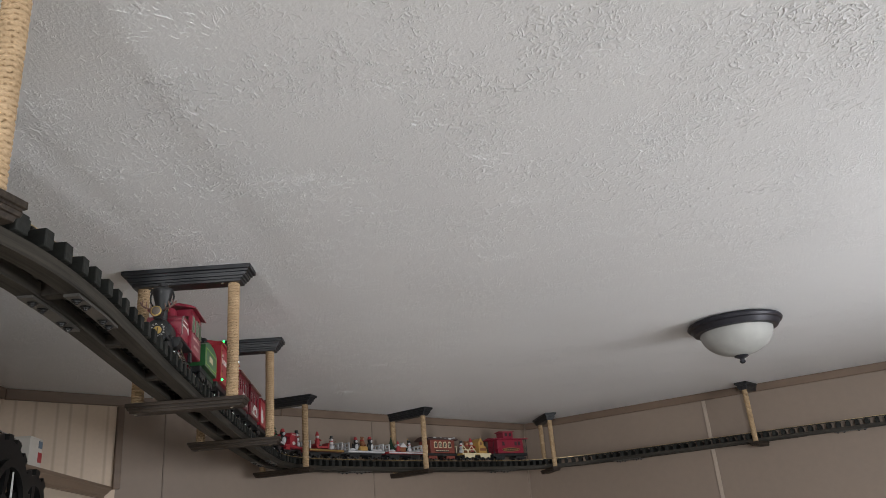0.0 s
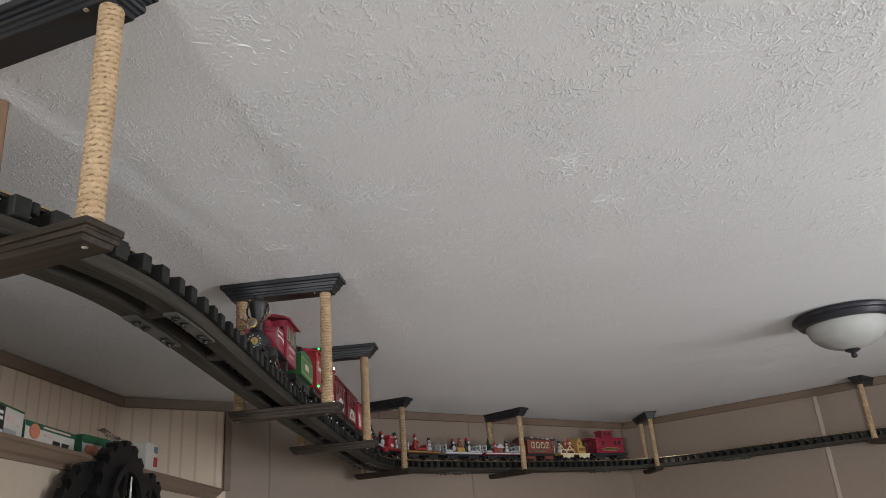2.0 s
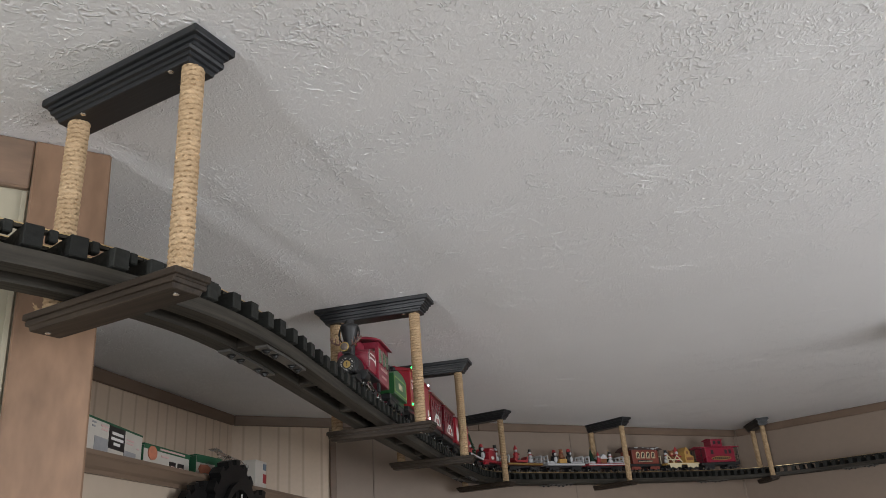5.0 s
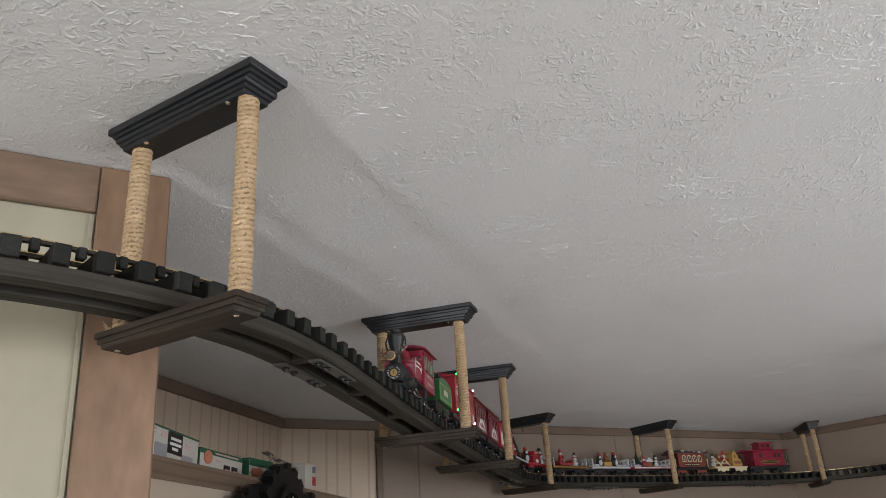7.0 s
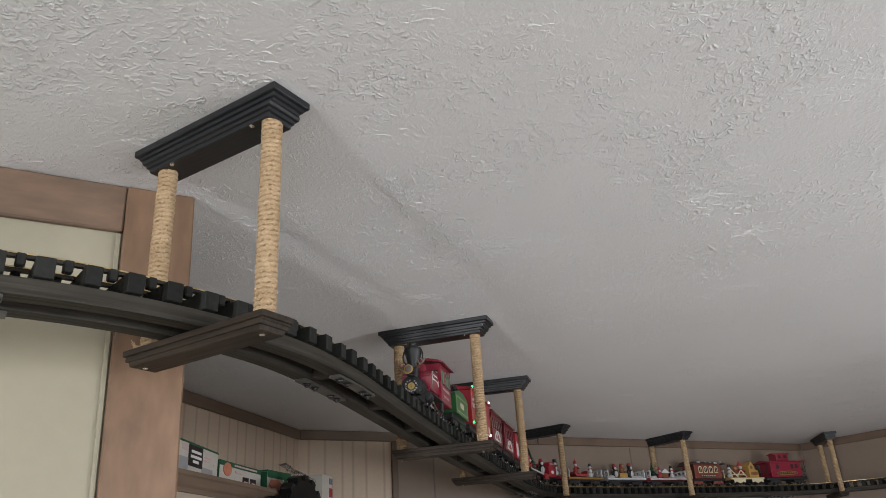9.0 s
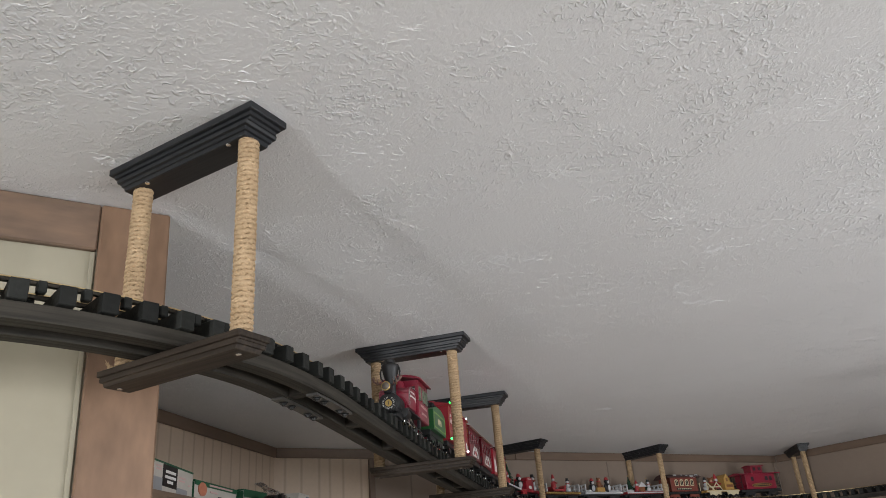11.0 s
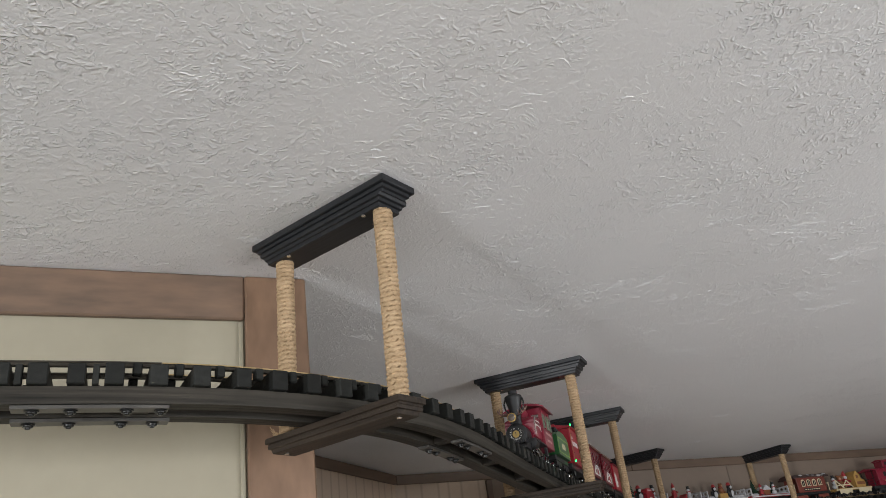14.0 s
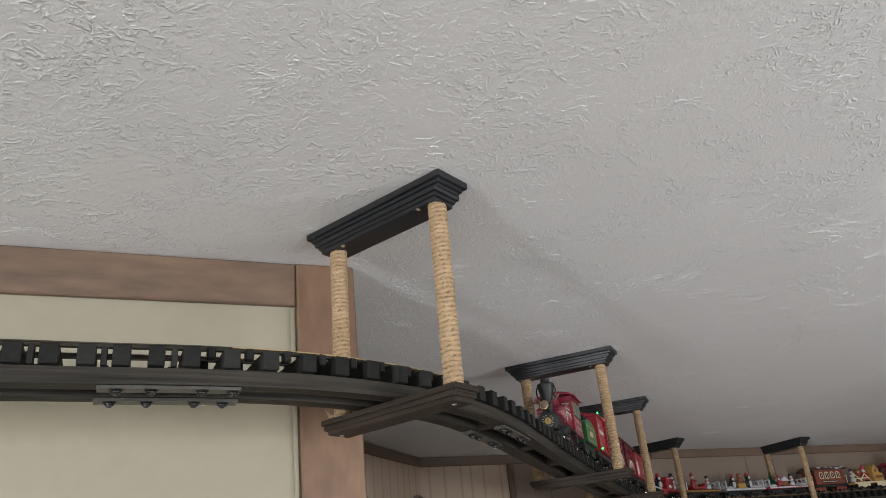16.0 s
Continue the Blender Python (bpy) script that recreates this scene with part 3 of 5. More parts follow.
# ---- ceiling lamp ----
def ceiling_lamp(x, y):
    lamp = thing("ceiling_lamp", pose(x, y, CEIL), "flush ceiling lamp with dark bronze rim and frosted glass bowl, unlit", "ceiling lamp")
    part("rim", lathe([(0.02, -0.001), (0.166, -0.001), (0.176, -0.006), (0.180, -0.014), (0.176, -0.022), (0.168, -0.025), (0.164, -0.033),
                       (0.158, -0.042), (0.146, -0.046), (0.138, -0.044), (0.02, -0.030)], 56), BRONZE, lamp, "dark bronze stepped rim", True)
    bowl = [(0.138 * math.cos(a), -0.043 - 0.098 * math.sin(a)) for a in [i * math.pi / 2 / 14 for i in range(14)]] + [(0.008, -0.1405)]
    part("bowl", lathe(bowl, 48), ALABASTER, lamp, "frosted alabaster glass bowl", True)
    part("finial", lathe([(0.004, -0.138), (0.026, -0.140), (0.027, -0.144), (0.018, -0.149), (0.010, -0.152), (0.008, -0.157), (0.011, -0.161),
                          (0.011, -0.166), (0.006, -0.171), (0.001, -0.172)], 20), BRONZE, lamp, "dark bronze finial", True)


ceiling_lamp(2.53, 3.47)


# ---- hangers of the railway ----
def moulding(rings):
    """A moulded block as one skin through rectangles of (half length, half width, z)."""
    bm = bmesh.new()
    loops = []
    for hl, hw, z in rings:
        loops.append([bm.verts.new((sx * (hl - cx), sy * (hw - cy), z)) for sx, sy, cx, cy in
                      ((-1, -1, 0.0012, 0), (1, -1, 0.0012, 0), (1, -1, 0, 0.0012), (1, 1, 0, 0.0012), (1, 1, 0.0012, 0), (-1, 1, 0.0012, 0), (-1, 1, 0, 0.0012), (-1, -1, 0, 0.0012))])
    for a, b in zip(loops, loops[1:]):
        for i in range(8):
            bm.faces.new((a[i], a[(i + 1) % 8], b[(i + 1) % 8], b[i]))
    bm.faces.new(loops[0])
    bm.faces.new(loops[-1][::-1])
    return bm


def rope_mesh(length, r=0.0124, pitch=0.0076):
    """Windings of a laid rope: each turn bulges, and its slanted strands leave short dark slits."""
    rows, n = int(length / pitch * 8), 120
    rnd = random.Random(5)
    wob = [rnd.uniform(-1, 1) for _ in range(int(length / pitch) + 4)]
    bm = bmesh.new()
    rings = []
    for i in range(rows + 1):
        z = length * i / rows
        ring = []
        for j in range(n):
            th = 2 * math.pi * j / n
            turn = z / pitch - th / (2 * math.pi) + 0.06 * math.sin(3 * th + z * 90) + 0.09 * math.sin(8 * th + z * 310) + 1
            k, u = int(turn), turn % 1.0
            bulge = math.sin(math.pi * u) ** 0.55
            strand = abs(math.sin(12 * th + 4.2 * (u - 0.5) + 30 * wob[min(k, len(wob) - 1)])) ** 0.5
            w0, w1 = wob[min(k, len(wob) - 1)], wob[min(k + 1, len(wob) - 1)]
            gate = math.sin(5 * th + 40 * w0) + math.sin(11 * th + 70 * w1) + 0.6 * math.sin(19 * th + 90 * w0 * w1)
            slit = min(1.0, max(0.0, 1.2 * gate - 0.6)) * max(0.0, 1 - (6.8 + 2.0 * w1) * min(u, 1 - u))
            rr = r + 0.0020 * bulge + 0.0008 * strand * bulge + 0.00025 * wob[min(k, len(wob) - 1)] - 0.0054 * slit
            ring.append(bm.verts.new((rr * math.cos(th), rr * math.sin(th), z)))
        rings.append(ring)
    for a, b in zip(rings, rings[1:]):
        for j in range(n):
            bm.faces.new((a[j], a[(j + 1) % n], b[(j + 1) % n], b[j]))
    bm.faces.new(rings[0][::-1])
    bm.faces.new(rings[-1])
    for _ in range(46):       # loose fibres
        z, th = rnd.uniform(0.01, length - 0.01), rnd.uniform(0, 2 * math.pi)
        d = Vector((math.cos(th), math.sin(th), 0))
        p = d * (r + 0.001) + Vector((0, 0, z))
        q = p + d * rnd.uniform(0.002, 0.006) + Vector((-d.y, d.x, 0)) * rnd.uniform(-0.010, 0.010) + Vector((0, 0, rnd.uniform(-0.008, 0.008)))
        side = Vector((-d.y, d.x, 0.5)) * 0.00025
        up = Vector((0, 0, 0.00025))
        a, b, c = bm.verts.new(p - side), bm.verts.new(p + side), bm.verts.new(p + up)
        e = bm.verts.new(q)
        for f in ((a, b, e), (b, c, e), (c, a, e), (a, c, b)):
            bm.faces.new(f)
    return bm


POST_TOP, POST_GAP = CEIL - 0.043, 0.115


def hanger():
    h = thing("track_hanger", None, "black ceiling plate, two sisal-wrapped posts and dark bar holding the track", "hanger", "hangers along the railway")
    part("ceiling_plate", moulding([(0.162, 0.0355, -0.0005), (0.1635, 0.0370, -0.0015), (0.1635, 0.0370, -0.0110), (0.1625, 0.0360, -0.0122), (0.1570, 0.0315, -0.0128),
                                    (0.1565, 0.0310, -0.0180), (0.1520, 0.0275, -0.0190), (0.1515, 0.0270, -0.0236), (0.1490, 0.0315, -0.0245), (0.1475, 0.0310, -0.0290),
                                    (0.1430, 0.0270, -0.0300), (0.1425, 0.0265, -0.0352), (0.1385, 0.0240, -0.0362), (0.1380, 0.0235, -0.0420), (0.1370, 0.0225, -0.0430)]),
         BLACKWOOD, h, "black stepped moulding block screwed to the ceiling")
    zb = BAR_TOP - CEIL
    me = mesh_of("rope_post", rope_mesh(POST_TOP - BAR_TOP), ROPE, True)
    for sx in (-1, 1):
        again("rope_post", me, h, pose(sx * POST_GAP, 0, zb, 0, 0, 40 * sx), "post wound with sisal rope")
    part("bar", moulding([(0.1510, 0.0270, zb), (0.1520, 0.0280, zb - 0.001), (0.1520, 0.0280, zb - 0.0080), (0.1510, 0.0272, zb - 0.0088), (0.1490, 0.0245, zb - 0.0092), (0.1490, 0.0245, zb - 0.0120),
                          (0.1475, 0.0265, zb - 0.0128), (0.1460, 0.0260, zb - 0.0170), (0.1430, 0.0230, zb - 0.0178), (0.1410, 0.0220, zb - 0.0232), (0.1400, 0.0210, zb - 0.0240)]),
         BARWOOD, h, "dark stained moulded bar under the track")
    sm = mesh_of("screw", lathe([(0.0010, 0.001), (0.0038, 0.0005), (0.0040, -0.0008), (0.0032, -0.0018), (0.0010, -0.0022)], 12), SCREW, True)
    for sx in (-1, 1):
        again("screw", sm, h, pose(sx * 0.116, -0.004, zb - 0.024), "bright screw head")
        again("screw", sm, h, pose(sx * 0.088, -0.014, -0.043), "bright screw head")
    return h


first = second = hanger()
for i, (x, y, head) in enumerate(HANGERS):
    m = pose(x, y, CEIL, 0, 0, head - 90)
    if i == 0:
        first.matrix_world = m
    else:
        made = copy_thing(first, m)
        second = made if i == 1 else second
# the first hanger's plate and bar are a little shorter, and sit off the posts' middle
for ob in first.children:
    if ob.name.startswith("ceiling_plate"):
        ob.matrix_local = pose(-0.007, 0.005, 0) @ Matrix.Diagonal((0.955, 1, 1, 1))
    if ob.name.startswith("bar"):
        ob.matrix_local = pose(0.0005, 0.0, 0) @ Matrix.Diagonal((0.915, 1, 1, 1))

# the second hanger's bar stops short on its inner side
for ob in second.children:
    if ob.name.startswith("bar"):
        ob.matrix_local = pose(0.0085, 0.0, 0) @ Matrix.Diagonal((0.945, 1, 1, 1))

# loose sisal end at the foot of the first hanger's inner post
bm = bmesh.new()
rnd = random.Random(8)
for k in range(9):
    root = Vector((-POST_GAP - 0.013, -0.008 + rnd.uniform(-0.003, 0.003), BAR_TOP - CEIL + 0.005 + rnd.uniform(0, 0.004)))
    mid = root + Vector((-0.008 + rnd.uniform(-0.003, 0.003), rnd.uniform(-0.005, 0.003), rnd.uniform(-0.001, 0.005)))
    tip = mid + Vector((-0.006 + rnd.uniform(-0.004, 0.004), rnd.uniform(-0.004, 0.004), rnd.uniform(0.001, 0.010)))
    add_rod(bm, root, mid, 0.0009, 5)
    add_rod(bm, mid, tip, 0.0007, 5)
part("frayed_end", bm, ROPE, first, "frayed sisal rope end")


# ---- the railway ----
track = thing("railway_track", None, "hanging model railway track with black ties, brass rails and beams", "railway track")


def run(off, step=0.02, s0=0.0, s1=None):
    s1 = TRACK_LENGTH if s1 is None else s1
    n = max(2, int((s1 - s0) / step))
    out = []
    for i in range(n + 1):
        s = s0 + (s1 - s0) * i / n
        p, d = beside(s, off), heading(s)
        out.append(((p.x, p.y, 0.0), (d.y, -d.x)))
    return out


BEAM = 0.0305
BRASS_FROM = 1.63     # where the older dark track gives way to the brass one
for side in (-1, 1):
    prof = [(-0.014, BAR_TOP + 0.001), (0.014, BAR_TOP + 0.001), (0.0148, BAR_TOP + 0.004), (0.0148, BEAM_TOP - 0.001), (-0.0148, BEAM_TOP - 0.001), (-0.0148, BAR_TOP + 0.004)]
    part("beam", sweep(run(side * BEAM, 0.03), prof), BEAMWOOD, track, "worn black support beam")
    g = 0.0236
    foot = TIE_TOP + 0.0038
    rail = [(-0.0036, foot), (0.0036, foot), (0.0036, foot + 0.0009), (0.0010, foot + 0.0014), (0.0010, RAIL_TOP - 0.0022),
            (0.0019, RAIL_TOP - 0.0018), (0.0019, RAIL_TOP), (-0.0019, RAIL_TOP), (-0.0019, RAIL_TOP - 0.0018), (-0.0010, RAIL_TOP - 0.0022), (-0.0010, foot + 0.0014), (-0.0036, foot + 0.0009)]
    for s0, s1, top, words in ((0.0, BRASS_FROM, RAIL_DARK, "dark rail with shade in its side colour"), (BRASS_FROM + 0.001, TRACK_LENGTH, BRASS, "rail with shade-dark sides and worn brass top")):
        bm = sweep(run(side * g, 0.02, s0, s1), rail)
        bm.normal_update()
        for f in bm.faces:
            f.material_index = 1 if f.calc_center_median().z > RAIL_TOP - 0.0015 else 0
        part("rail", bm, [RAIL_DARK, top], track, words)

# ties: three slightly different blocks, shared
tie_meshes = []
rnd = random.Random(11)
for k in range(4):
    bm = bmesh.new()
    hl, hw = 0.0525 + rnd.uniform(-0.0015, 0.0015), 0.0108 + rnd.uniform(-0.0012, 0.0010)
    add_box(bm, (-hl, -hw, BEAM_TOP), (hl, hw, TIE_TOP + rnd.uniform(-0.002, 0.001)), 0.0011)
    for sx in (-1, 1):                     # rail chairs
        add_box(bm, (sx * 0.0236 - 0.008, -0.005, TIE_TOP - 0.003), (sx * 0.0236 + 0.008, 0.005, TIE_TOP + 0.0037))
        add_box(bm, (sx * 0.0236 - 0.0065, -0.004, TIE_TOP + 0.0037), (sx * 0.0236 - 0.004, 0.004, TIE_TOP + 0.0060))
        add_box(bm, (sx * 0.0236 + 0.004, -0.004, TIE_TOP + 0.0037), (sx * 0.0236 + 0.0065, 0.004, TIE_TOP + 0.0060))
    tie_meshes.append(mesh_of("tie", bm, TIEMAT))
# short webs that link the older ties in every second gap
web = mesh_of("tie_web", box((-0.0085, -0.0036, BEAM_TOP), (0.0085, 0.0036, TIE_TOP - 0.0015), 0.0007), TIEMAT)
# clips beside the rail of the newer track
clip = mesh_of("rail_clip", box((-0.0062, -0.0056, TIE_TOP - 0.010), (0.0062, 0.0056, TIE_TOP + 0.0055), 0.0016), TIEMAT)
s, k = 0.017, 0
while s < TRACK_LENGTH:
    p, d = spot(s), heading(s)
    ang = math.degrees(math.atan2(-d.x, d.y))
    step = 0.0412 if s < BRASS_FROM - 0.06 else 0.0484
    again("tie", tie_meshes[rnd.randrange(4)], track, pose(p.x, p.y, 0, 0, 0, ang + rnd.uniform(-1.2, 1.2)))
    if s < 3.2:
        q, e = spot(s + step / 2), heading(s + step / 2)
        m = pose(q.x, q.y, 0, 0, 0, math.degrees(math.atan2(-e.x, e.y)))
        for sx in (-1, 1):
            if step < 0.045 and k % 2:
                again("tie_web", web, track, m @ pose(sx * 0.042, 0, 0))
            elif step > 0.045:
                again("rail_clip", clip, track, m @ pose(sx * 0.0335, 0, 0))
    s += step + rnd.uniform(-0.0010, 0.0010)
    k += 1
# cross braces between the beams
brace = mesh_of("brace", box((-0.0195, -0.011, BAR_TOP + 0.003), (0.0195, 0.011, BEAM_TOP - 0.0005), 0.001), BRACEWOOD)
s = 0.16
while s < TRACK_LENGTH - 0.1:
    p, d = spot(s), heading(s)
    again("brace", brace, track, pose(p.x, p.y, 0, 0, 0, math.degrees(math.atan2(-d.x, d.y))), "cross brace")
    s += 0.29
# splices with bolts below the beam joints
bolt = mesh_of("bolt", lathe([(0.0030, 0.0), (0.0082, -0.0002), (0.0084, -0.0016), (0.0062, -0.0020), (0.0060, -0.0036), (0.0052, -0.0042), (0.0034, -0.0043), (0.0032, -0.0058), (0.0024, -0.0064), (0.0010, -0.0065)], 12), BOLTMAT, True)
SPLICES = [near for near in ((0.515, 1.105), (0.702, 1.755), (0.592, 4.02), (0.93, 4.80), (1.80, 5.58), (2.62, 5.55), (3.70, 4.85))]
for px, py in SPLICES:
    s = min(range(len(LINE)), key=lambda i: (LINE[i] - Vector((px, py))).length)
    s = REACH[s]
    for side in (-1, 1):
        ends = (-0.0855, 0.0840) if side > 0 else (-0.0906, 0.0930)
        plate = part("splice_plate", sweep(run(side * BEAM, 0.02, s + ends[0], s + ends[1]), [(-0.0105, BAR_TOP - 0.0035), (0.0105, BAR_TOP - 0.0035), (0.0105, BAR_TOP + 0.0006), (-0.0105, BAR_TOP + 0.0006)]),
                     GREYSTEEL, track, "grey splice plate")
        for ds in (((-0.0633, -0.0225, 0.0373, 0.0754) if side > 0 else (-0.0714, -0.0267, 0.0348, 0.0730)) if py < 1.5 else (-0.066, -0.034, 0.040, 0.070)):
            q = beside(s + ds, side * BEAM)
            again("bolt", bolt, plate, pose(q.x, q.y, BAR_TOP - 0.0035), "black bolt head with washer")


# ---- the train ----
def wheel_mesh(r, material=BLACKP, rim=CHROME, w=0.008):
    bm = bmesh.new()
    turn = pose(0, 0, 0, 90, 0, 0)
    add_lathe(bm, [(r * 0.3, w * 0.5), (r * 0.80, w * 0.45), (r * 0.84, w * 0.7), (r * 0.97, w * 0.7), (r, w * 0.5), (r, -w * 0.35), (r * 1.10, -w * 0.55), (r * 1.10, -w * 0.75), (r * 0.3, -w * 0.75)], 22, turn, 0)
    for f in bm.faces:
        c = f.calc_center_median()
        if math.hypot(c.x, c.z) > r * 0.82:
            f.material_index = 1
    return mesh_of("wheel", bm, [material, rim], True)


WHEEL = wheel_mesh(0.0150)
SMALLWHEEL = wheel_mesh(0.0125)


def place_car(s_front, length):
    """Pose of a car on the track: x to its front, z up from the rail tops."""
    a, b = spot(s_front + length * 0.2), spot(s_front + length * 0.8)
    c, d = (a + b) / 2, (a - b).normalized()
    return pose(c.x, c.y, RAIL_TOP, 0, 0, math.degrees(math.atan2(d.y, d.x)))


def running_gear(car, length, bogies=True, frame_mat=BLACKP, reach=0.30):
    """Wheels, side frames and couplers under a car."""
    spots = [length * reach, -length * reach]
    for cx in spots:
        if bogies:
            for sy in (-1, 1):
                bm = bmesh.new()
                add_prism(bm, [(-0.036, 0.020), (-0.030, 0.026), (-0.012, 0.026), (-0.008, 0.030), (0.008, 0.030), (0.012, 0.026), (0.030, 0.026), (0.036, 0.020), (0.034, 0.011), (0.024, 0.010), (0.014, 0.016), (0.010, 0.008), (-0.010, 0.008), (-0.014, 0.016), (-0.024, 0.010), (-0.034, 0.011)], sy * 0.033, sy * 0.038)
                part("side_frame", bm, frame_mat, car, "", False, pose(cx, 0, 0))
        axles = (-0.026, 0.026) if bogies else (0.0,)
        for ax in axles:
            for sy in (-1, 1):
                again("wheel", SMALLWHEEL if bogies else WHEEL, car, pose(cx + ax, sy * 0.0236, 0.0125 if bogies else 0.0150, 0, 0, 0 if sy < 0 else 180))
            part("axle", lathe([(0.0022, -0.030), (0.0022, 0.030)], 8, pose(0, 0, 0, 90, 0, 0)), BLACKP, car, "", False, pose(cx + ax, 0, 0.0125 if bogies else 0.0150))
    for e in (-1, 1):
        part("coupler", box((min(e * (length / 2 - 0.012), e * (length / 2 + 0.006)), -0.006, 0.012), (max(e * (length / 2 - 0.012), e * (length / 2 + 0.006)), 0.006, 0.020), 0.001), BLACKP, car)


def side_bar(parent, x0, x1, z0, z1, y, material, name="print_bar", thick=0.0008, slant=0.0):
    out = [(x0, z0), (x1, z0), (x1 + slant, z1), (x0 + slant, z1)]
    return part(name, prism(out, y - 0.0002, y + thick), material, parent)


def oval(cx, cz, rx, rz, n=18):
    return [(cx + rx * math.cos(2 * math.pi * i / n), cz + rz * math.sin(2 * math.pi * i / n)) for i in range(n)]


def locomotive(s):
    L = 0.31
    e = thing("steam_locomotive", place_car(s, L) @ Matrix.Diagonal((0.94, 0.94, 0.94, 1)), "red and black toy steam locomotive with brown antlers on its funnel", "toy locomotive", "toy train")
    part("chassis", box((-0.150, -0.024, 0.016), (0.105, 0.024, 0.034), 0.002), BLACKP, e)
    part("running_board", box((-0.040, -0.050, 0.040), (0.100, 0.050, 0.045), 0.001), BLACKP, e)
    bm = bmesh.new()
    add_prism(bm, [(0.100, 0.036), (0.158, 0.020), (0.158, 0.014), (0.100, 0.012)], -0.034, 0.034)
    add_box(bm, (0.094, -0.050, 0.030), (0.104, 0.050, 0.042), 0.001)
    for i in range(5):
        y = -0.028 + i * 0.014
        add_box(bm, (0.104, y - 0.002, 0.030), (0.150, y + 0.002, 0.038))
    part("pilot", bm, BLACKP, e, "black pilot deck")
    BZ = 0.060                                     # boiler's axis
    boil = pose(0, 0, BZ, 0, 90, 0)
    part("boiler", lathe([(0.034, -0.03), (0.035, 0.060)], 28, boil), RED, e, "red boiler", True)
    bm = bmesh.new()
    add_prism(bm, [(-0.032, 0.058), (0.056, 0.058), (0.058, 0.100), (0.048, 0.112), (0.020, 0.119), (-0.024, 0.120), (-0.032, 0.118)], -0.041, 0.041)
    bmesh.ops.bevel(bm, geom=[g for g in bm.edges if abs(g.calc_length() - 0.082) < 0.001], offset=0.005, segments=2, affect="EDGES")
    tank = part("saddle_tank", bm, RED, e, "red saddle tank")
    part("name_banner", prism([(-0.026, 0.100), (-0.010, 0.107), (0.030, 0.106), (0.048, 0.100), (0.044, 0.086), (0.026, 0.091), (-0.010, 0.092), (-0.028, 0.082)], 0.0412, 0.0422), WHITE, tank, "white banner of illegible lettering")
    for k in range(6):
        side_bar(tank, 0.034 - k * 0.0105, 0.0405 - k * 0.0105, 0.0945, 0.1020, 0.0424, MAROON, "banner_mark")
    bm = bmesh.new()
    for x0, z0, x1, z1 in ((0.053, 0.064, 0.054, 0.098), (0.054, 0.098, 0.040, 0.113), (0.040, 0.113, -0.030, 0.118)):
        add_rod(bm, (x0, 0.0435, z0), (x1, 0.0435, z1), 0.0011, 6)
    part("grab_rail", bm, CHROME, tank, "chrome grab rail", True)
    part("smokebox", lathe([(0.029, 0.056), (0.0305, 0.058), (0.0305, 0.104), (0.029, 0.108), (0.018, 0.110)], 28, boil), BLACKP, e, "black smokebox", True)
    part("saddle", box((0.058, -0.030, 0.024), (0.100, 0.030, 0.050), 0.002), BLACKP, e, "black smokebox saddle")
    plate = part("number_plate", lathe([(0.0205, 0.109), (0.0205, 0.1125), (0.010, 0.1130)], 28, boil), BLACKP, e, "round black number plate", True)
    part("plate_disc", lathe([(0.0095, 0.1128), (0.0095, 0.1142)], 24, boil), GOLD, plate, "gold disc", True)
    front = Matrix(((0, 0, 1, 0), (1, 0, 0, 0), (0, 1, 0, 0), (0, 0, 0, 1)))
    letters("1", 0.0145, BLACKP, plate, pose(0.1148, 0, BZ) @ front, "numeral")
    for word, a0, a1, up in (("NORTH POLE", 205, -25, 1), ("EXPRESS", 228, 312, -1)):
        for i, ch in enumerate(word):
            if ch == " ":
                continue
            a = radians(a0 + (a1 - a0) * i / (len(word) - 1))
            lm = pose(0.1140, 0.0150 * math.cos(a), BZ + 0.0150 * math.sin(a)) @ front @ pose(0, 0, 0, 0, 0, math.degrees(a) - 90 * up)
            letters(ch, 0.0062, WHITE, plate, lm, "letter", 0.0004)
    # funnel with cap, headlight, bell, domes
    part("funnel", lathe([(0.013, 0.090), (0.0135, 0.112), (0.0145, 0.124), (0.0235, 0.160), (0.0250, 0.166), (0.0235, 0.170), (0.016, 0.174), (0.0125, 0.176), (0.0125, 0.184), (0.0095, 0.185), (0.008, 0.180)], 24), BLACKP, e, "black diamond funnel", True, pose(0.080, 0, 0))
    lamp = part("headlight", lathe([(0.009, -0.014), (0.011, -0.013), (0.0118, 0.008), (0.0130, 0.011), (0.0130, 0.014), (0.010, 0.015)], 22, pose(0, 0, 0, 0, 90, 0)), BLACKP, e, "black headlight with brass ring", True, pose(0.116, 0, 0.1015) @ pose(0, 0, 0, 0, 0, -4))
    part("lamp_ring", lathe([(0.0100, 0.0145), (0.0128, 0.0142), (0.0124, 0.0165), (0.0100, 0.0168)], 22, pose(0, 0, 0, 0, 90, 0)), GOLD, lamp, "brass ring", True)
    part("lamp_lens", lathe([(0.0100, 0.0166), (0.0085, 0.0178), (0.005, 0.0188), (0.001, 0.0191)], 20, pose(0, 0, 0, 0, 90, 0)), LENS, lamp, "glass lens", True)
    part("lamp_bracket", box((0.096, -0.009, 0.0855), (0.124, 0.009, 0.0895), 0.001), BLACKP, e)
